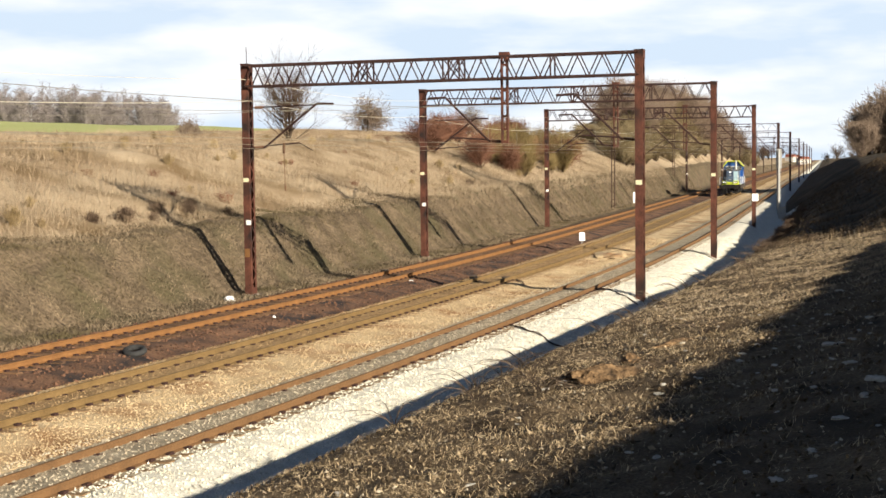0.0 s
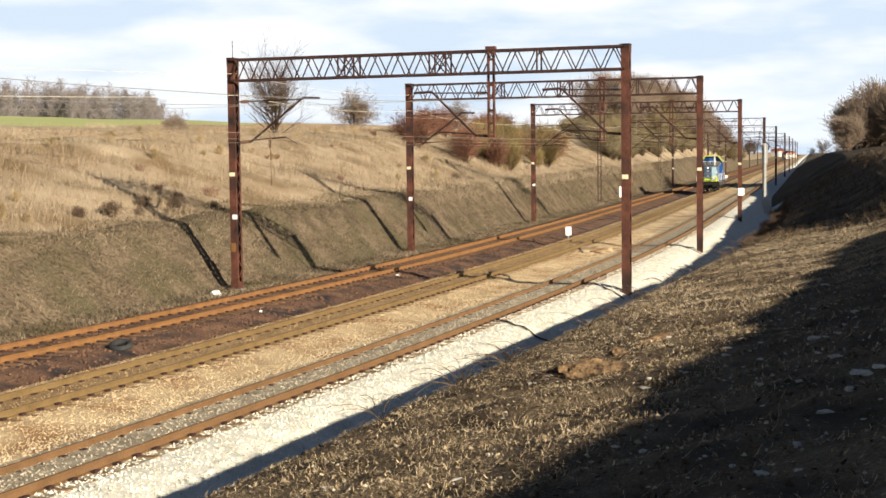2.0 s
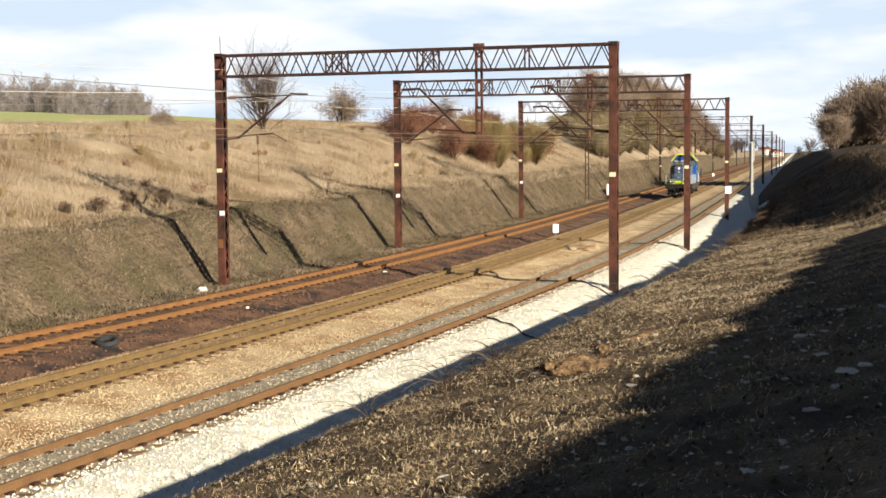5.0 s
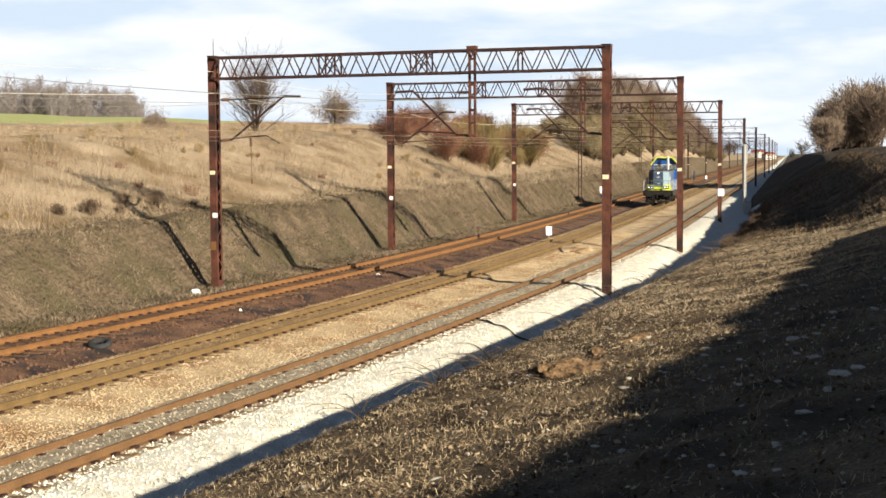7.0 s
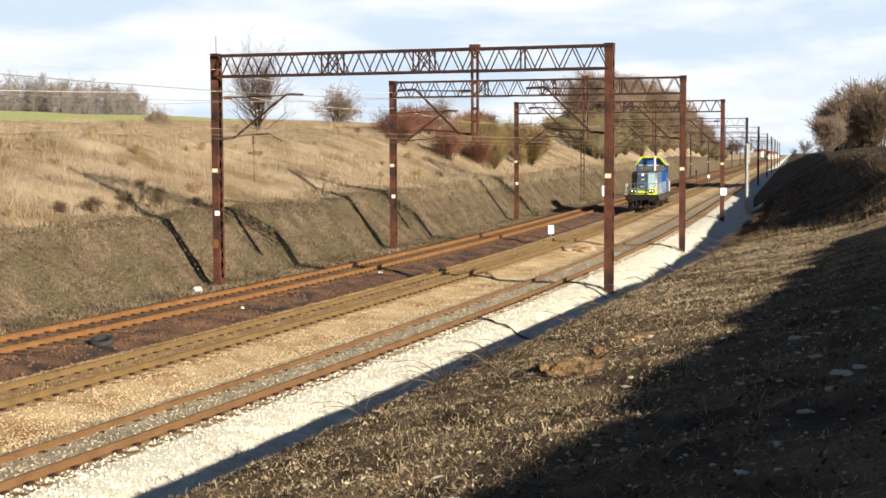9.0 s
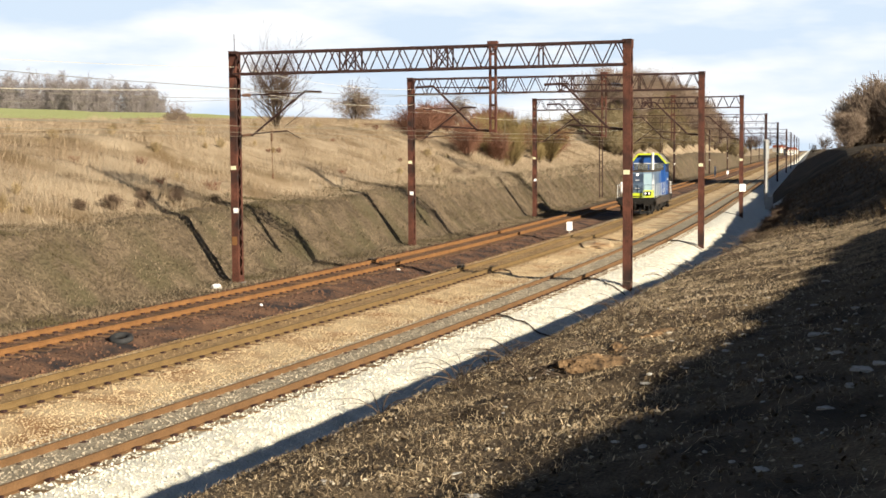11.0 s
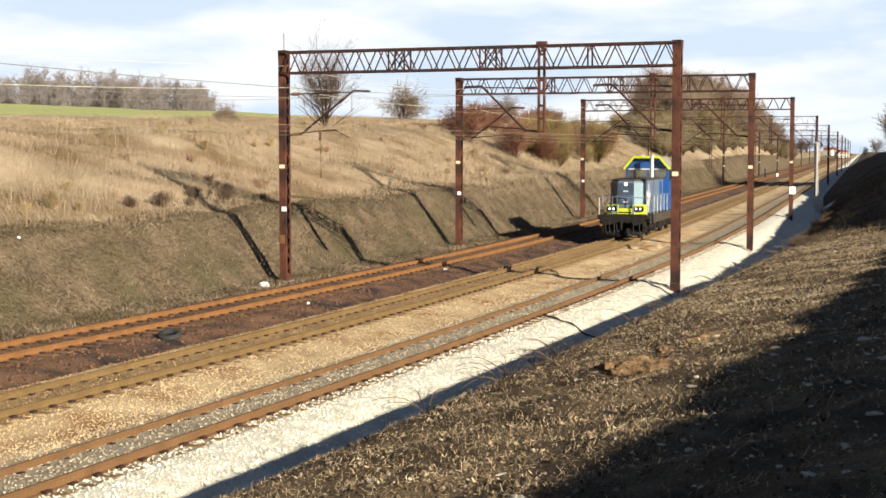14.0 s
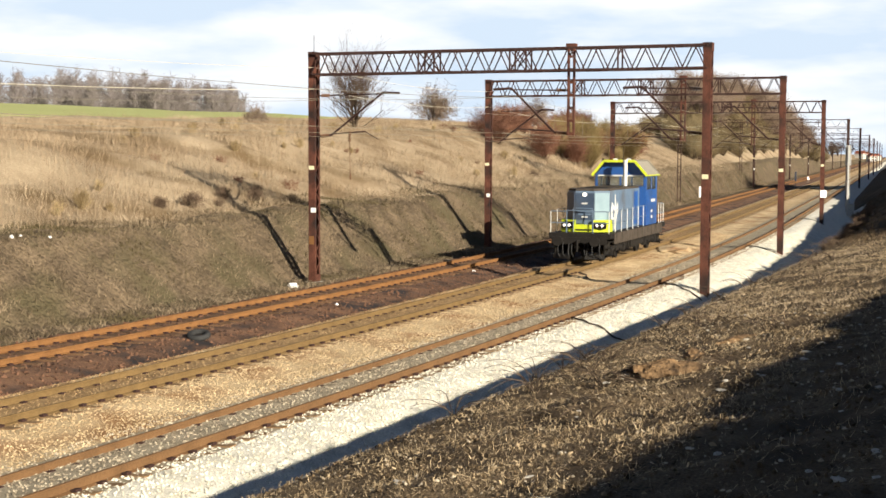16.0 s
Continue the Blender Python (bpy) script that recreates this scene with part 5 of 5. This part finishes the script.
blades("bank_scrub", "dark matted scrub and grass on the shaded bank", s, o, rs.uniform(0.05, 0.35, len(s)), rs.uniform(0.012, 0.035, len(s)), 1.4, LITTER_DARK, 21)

# broken roots that stick out of the torn soil round the clod
for i, (s_, o_) in enumerate(((-16.9, -8.75), (-16.4, -8.9), (-16.2, -9.6), (-15.8, -9.8), (-17.2, -9.0))):
    rb = random.Random(60 + i)
    root = tagged(new("root_tangle"), "tangle of dark dead roots in torn soil", "roots", "roots round the clod")
    root.matrix_world = Matrix.Translation(place(s_, o_, ground_z(s_, o_)))
    for k in range(9):
        tw = Twigs()
        p, a, r = Vector((rb.uniform(-0.15, 0.15), rb.uniform(-0.15, 0.15), 0.0)), rb.uniform(0, 6.283), 0.009
        d = Vector((math.cos(a), math.sin(a), 0.5)).normalized()
        for j in range(5):
            q = p + d * rb.uniform(0.05, 0.1)
            tw.stick(p, q, r, r * 0.85)
            p, r = q, r * 0.85
            d = (d + Vector((rb.uniform(-0.5, 0.5), rb.uniform(-0.5, 0.5), -0.22))).normalized()
        new("root", tw.mesh("root", BARK)).parent = root

# arching dead brambles along the crest above the ditch
for i in range(52):
    rb = random.Random(100 + i)
    t = Twigs()
    for k in range(7):
        a = rb.uniform(0, 6.283)
        p = Vector((0, 0, -0.05))
        d = Vector((math.cos(a) * 0.6, math.sin(a) * 0.6, 1.0)).normalized()
        r = 0.008
        for j in range(6):
            q = p + d * rb.uniform(0.08, 0.16)
            t.stick(p, q, r, r * 0.85)
            p, r = q, r * 0.85
            d = (d + Vector((math.cos(a) * 0.2, math.sin(a) * 0.2, -0.22)) + Vector((rb.uniform(-1, 1), rb.uniform(-1, 1), rb.uniform(-1, 1))) * 0.15).normalized()
    ob = new("dead_bramble", t.mesh("dead_bramble", BARK))
    s_ = rb.uniform(-20, 16)
    o_ = -7.3 - abs(rb.gauss(0, 0.3)) - (i > 26) * rb.uniform(0, 2.2)
    ob.matrix_world = Matrix.Translation(place(s_, o_, ground_z(s_, o_)))
    tagged(ob, "arching dead bramble stems above the ditch", "bramble", "brambles along the ditch")

# ---- small things along the line ----


def old_tyre():
    bm = bmesh.new()
    n, m = 28, 10
    ring = [[bm.verts.new(((0.26 + 0.09 * math.cos(b)) * math.cos(a), (0.26 + 0.09 * math.cos(b)) * math.sin(a), 0.09 + 0.085 * math.sin(b)))
             for b in [j * 2 * math.pi / m for j in range(m)]] for a in [i * 2 * math.pi / n for i in range(n)]]
    for i in range(n):
        for j in range(m):
            bm.faces.new((ring[i][j], ring[(i + 1) % n][j], ring[(i + 1) % n][(j + 1) % m], ring[i][(j + 1) % m]))
    bmesh.ops.recalc_face_normals(bm, faces=bm.faces)
    ob = part("old_tyre", bm, RUBBER)
    ob.matrix_world = Matrix.Translation(place(1.0, 8.75, ground_z(1.0, 8.75) + 0.02)) @ Matrix.Rotation(0.25, 4, "X")
    return tagged(ob, "old black rubber tyre lying between the tracks", "tyre")


old_tyre()


def board_sign(s, o, w, h, z, label, post_h):
    root = tagged(new("track_sign"), label, "sign")
    root.matrix_world = along(s, o, ground_z(s, o)) @ Matrix.Rotation(radians(25), 4, "Z")
    bm = bmesh.new()
    bar(bm, (0, 0.03, -0.3), (0, 0.03, post_h), 0.03, 8)
    part("post", bm, CONCRETE, root)
    bm = bmesh.new()
    box(bm, -w / 2, -0.015, z, w / 2, 0.0, z + h, bevel=0.004)
    part("board", bm, WHITE, root, "white enamel board")
    return root


board_sign(55.0, 7.4, 0.38, 0.55, 0.2, "small white board on a short post beside the middle track", 0.7)
board_sign(125.0, 13.2, 0.55, 1.2, 0.65, "tall white board on a short post beside the tracks", 1.9)
board_sign(210.0, 8.5, 0.3, 1.5, 0.9, "slim white marker post beside the tracks", 2.4)
board_sign(245.0, 8.4, 0.4, 0.6, 0.5, "small white board between the tracks", 1.1)
# the large white board on the third gantry's right post
bm = bmesh.new()
box(bm, -0.25, -0.36, 1.72, 0.25, -0.33, 2.3, bevel=0.006)
box(bm, -0.03, -0.34, 1.95, 0.03, -0.2, 2.05)
ob = part("gantry_board", bm, WHITE)
ob.matrix_world = along(GANTRY_S[2], PR, 0.0) @ Matrix.Rotation(radians(20), 4, "Z")
tagged(ob, "large white board fixed on the rusty gantry post", "sign")


def mast(s, o, h, w, mat, label, name="catenary_mast"):
    root = tagged(new(name), label, "mast")
    root.matrix_world = along(s, o, ground_z(s, o))
    for sx in (-1, 1):
        bm = bmesh.new()
        box(bm, sx * w / 2 - 0.04, -0.06, -0.5, sx * w / 2 + 0.04, 0.06, h)
        part("leg", bm, mat, root)
    z = 0.3
    while z < h - 0.2:
        bm = bmesh.new()
        box(bm, -w / 2, -0.05, z, w / 2, 0.05, z + 0.07)
        part("rung", bm, mat, root)
        z += 0.75
    return root


mast(121.5, 15.2, 8.6, 0.34, RUST_DARK, "rusty lattice catenary mast at the foot of the bank")
mast(206.0, 17.2, 8.6, 0.34, RUST_DARK, "rusty lattice catenary mast at the foot of the bank")
mast(290.0, 16.0, 8.6, 0.34, RUST_DARK, "rusty lattice catenary mast at the foot of the bank")


def signal_post(s, o):
    root = tagged(new("signal_post"), "pale grey concrete signal post beside the near track", "signal")
    root.matrix_world = along(s, o, ground_z(s, o))
    bm = bmesh.new()
    bar(bm, (0, 0, -0.4), (0, 0, 6.6), 0.14, 12, 0.1)
    part("post", bm, CONCRETE, root)
    bm = bmesh.new()
    box(bm, -0.28, 0.2, 4.7, 0.28, 0.4, 6.7, bevel=0.05)
    part("signal_head", bm, CONCRETE, root)
    bm = bmesh.new()
    for z in np.arange(0.6, 6.2, 0.35):
        box(bm, -0.2, 0.24, z, 0.2, 0.27, z + 0.03)
    for x in (-0.2, 0.2):
        box(bm, x - 0.02, 0.22, 0.3, x + 0.02, 0.28, 6.4)
    part("ladder", bm, CONCRETE, root)
    return root


signal_post(112.0, -2.9)


def relay_box(s, o):
    root = tagged(new("relay_cabinet"), "grey metal relay cabinet beside the signal", "cabinet")
    root.matrix_world = along(s, o, ground_z(s, o))
    bm = bmesh.new()
    box(bm, -0.35, -0.25, -0.2, 0.35, 0.25, 1.2, bevel=0.03)
    part("case", bm, CONCRETE, root)
    bm = bmesh.new()
    box(bm, -0.4, -0.3, 1.2, 0.4, 0.3, 1.26, bevel=0.015)
    part("lid", bm, CONCRETE, root)
    return root


relay_box(106.0, -3.4)

# the broken insulator string that hangs from the first gantry's left arm
bm = bmesh.new()
insulator(bm, (0, 0, 5.95), (0, 0, 5.5), 5)
bar(bm, (0, 0, 5.5), (0.03, 0, 4.15), 0.012, 5)
bar(bm, (0.03, 0, 4.2), (0.03, 0, 3.95), 0.035, 8)
ob = part("hanging_insulator", bm, PORCELAIN)
ob.matrix_world = along(GANTRY_S[0], 12.9, 0.0)
tagged(ob, "brown insulator with a dark wire hanging from the gantry arm", "insulator")
# orange paint mark on the first left post
bm = bmesh.new()
box(bm, -0.12, -0.265, 1.2, 0.1, -0.25, 1.55)
ob = part("paint_mark", bm, RAIL_OLD)
ob.matrix_world = along(GANTRY_S[0], PL, 0.0)
tagged(ob, "orange paint mark on the rusty post", "mark")

# ---- dark strands over the ballast, and what lies at the rails ----
CABLE = material("dirty brown-black cable", (0.05, 0.038, 0.028), (0.14, 0.105, 0.075), 3, 30, 0.8)


def ballast_strands(points, label):
    """Two loose strands that lie over the ballast through places along the line."""
    root = tagged(new("earthing_cable"), label, "cable", "earthing cables")
    for shift in (0.0, 0.14):
        bm = bmesh.new()
        last = None
        for i in range(25):
            u = i / 24 * (len(points) - 1)
            k = min(int(u), len(points) - 2)
            (sa, oa), (sb, ob_) = points[k], points[k + 1]
            s_, o_ = sa + (sb - sa) * (u - k), oa + (ob_ - oa) * (u - k)
            s_ += shift * math.sin(i * 0.55) + 0.05 * math.sin(i * 1.3 + 5 * shift)
            q = place(s_, o_, max(ground_z(s_, o_), -0.4 + 0.12 * o_ if o_ < -3 else -9) + 0.03)
            if last is not None:
                bar(bm, last, q, 0.017, 6)
            last = q
        part("strand", bm, CABLE, root)
    return root


# strands on the shoulder are added in place of thin curved shadows
ballast_strands([(18.4, -2.2), (19.0, -1.6), (20.1, -0.96), (21.2, -0.29), (22.6, 0.2)], "dark strands from the gantry post to the rail, in place of a shadow")
ballast_strands([(7.6, -3.1), (6.6, -2.4), (6.4, -1.9), (6.9, -1.4), (7.4, -0.93), (8.7, 0.0)], "dark strands over the pale ballast shoulder, in place of a shadow")
ballast_strands([(42.6, -2.2), (43.0, -1.6), (44.2, -0.96), (45.4, -0.29), (46.4, 0.1)], "dark strands from the gantry post to the rail, in place of a shadow")
ballast_strands([(78.6, -2.2), (79.2, -1.6), (80.4, -0.9), (82.0, 0.0)], "dark strands from the gantry post to the rail, in place of a shadow")
ballast_strands([(25.6, 4.5), (25.0, 4.2), (24.2, 3.8), (23.4, 3.5)], "dark cable running between the near and the middle track")


def rail_box(s, o):
    """A low cast housing clamped beside a rail, with its lid."""
    root = tagged(new("rail_contact_box"), "dark oily cast-iron box clamped beside the rail", "trackside box", "rail boxes")
    root.matrix_world = along(s, o, ground_z(s, o))
    bm = bmesh.new()
    box(bm, -0.12, -0.26, -0.06, 0.12, 0.26, 0.12, bevel=0.03)
    part("housing", bm, BLACK, root)
    bm = bmesh.new()
    box(bm, -0.14, -0.28, 0.12, 0.14, 0.28, 0.145, bevel=0.01)
    part("lid", bm, CABLE, root)


for s_, o_ in ((26.7, 6.75), (25.8, 5.0), (30.0, 12.2), (27.0, 10.3)):
    rail_box(s_, o_)
lump("sand_heap", "low heap of pale sandy ballast between the tracks", "heap", 42.4, 3.5, 0.95, 2.6, 0.16, BALLAST_OLD, 3.0, sink=0.3, turn=-0.3)

# ---- far houses where the line meets the horizon ----
ROOF_RED = material("red tile roof", (0.22, 0.07, 0.045), (0.33, 0.12, 0.08), 0.5, 6, 0.9)
PLASTER = material("pale plaster wall", (0.55, 0.53, 0.48), (0.7, 0.68, 0.62), 0.3, 4, 0.9)
DARK_GLASS = material("dark window", (0.03, 0.035, 0.04), (0.05, 0.055, 0.06), 1, 5, 0.2, 0, 0)


def house(s, o, w, d, h, turn):
    root = tagged(new("house"), "pale plastered house with a red gabled roof", "house", "far houses")
    root.matrix_world = Matrix.Translation(place(s, o, ground_z(s, o) - 0.3)) @ Matrix.Rotation(turn, 4, "Z")
    bm = bmesh.new()
    box(bm, -w / 2, -d / 2, 0, w / 2, d / 2, h)
    part("wall", bm, PLASTER, root)
    bm = bmesh.new()
    prism(bm, [(-w / 2 - 0.4, h), (w / 2 + 0.4, h), (0, h + w * 0.42)], -d / 2 - 0.4, d / 2 + 0.4)
    part("roof", bm, ROOF_RED, root)
    for x in (-w * 0.25, w * 0.25):
        for z in (0.9, 2.9):
            bm = bmesh.new()
            box(bm, x - 0.6, -d / 2 - 0.06, z, x + 0.6, -d / 2 + 0.02, z + 1.1)
            part("window", bm, DARK_GLASS, root)
    return root


for s_, o_, k in ((1120, 10, 0.2), (1180, 20, 0.9), (1250, 8, 0.1), (1320, 18, 0.5)):
    house(s_, o_, 5.6, 7, 4.4, k)
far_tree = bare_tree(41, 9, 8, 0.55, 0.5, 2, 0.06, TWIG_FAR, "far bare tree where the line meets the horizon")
for i in range(26):
    plant(far_tree, rng.uniform(480, 1200), rng.choice((-1, 1)) * rng.uniform(16, 60) + 8, turn=rng.uniform(0, 6), size=rng.uniform(0.7, 1.2))


# seconds and the place of its front buffers along the line
LOCO_S = ((0.0, 166.0), (2.0, 149.5), (4.0, 132.3), (6.5, 111.0), (7.5, 102.6), (9.0, 89.3), (11.5, 67.4), (13.0, 54.2), (14.5, 41.2), (16.0, 28.5))

def motions():
    """The locomotive rolls towards the camera along the middle track."""
    rows = []
    for t, s in LOCO_S:
        m = along(s + 7.0, 4.672 + 0.7525, 0.03)
        a = along(s, 4.672 + 0.7525, 0.03).translation
        rows.append((t, Matrix.Translation(a) @ m.to_3x3().to_4x4()))
    walk(loco, rows)
    # the wheelsets roll without slipping, in steps of under a quarter turn
    for axle, y in wheelsets:
        turns = []
        for i in range(481):
            t = i / 30.0
            s = float(np.interp(t, [a for a, _ in LOCO_S], [b for _, b in LOCO_S]))
            turns.append((t, pose(0, y, 0.5, math.degrees((LOCO_S[0][1] - s) / 0.5), 0, 0)))
        walk(axle, turns)


motions()
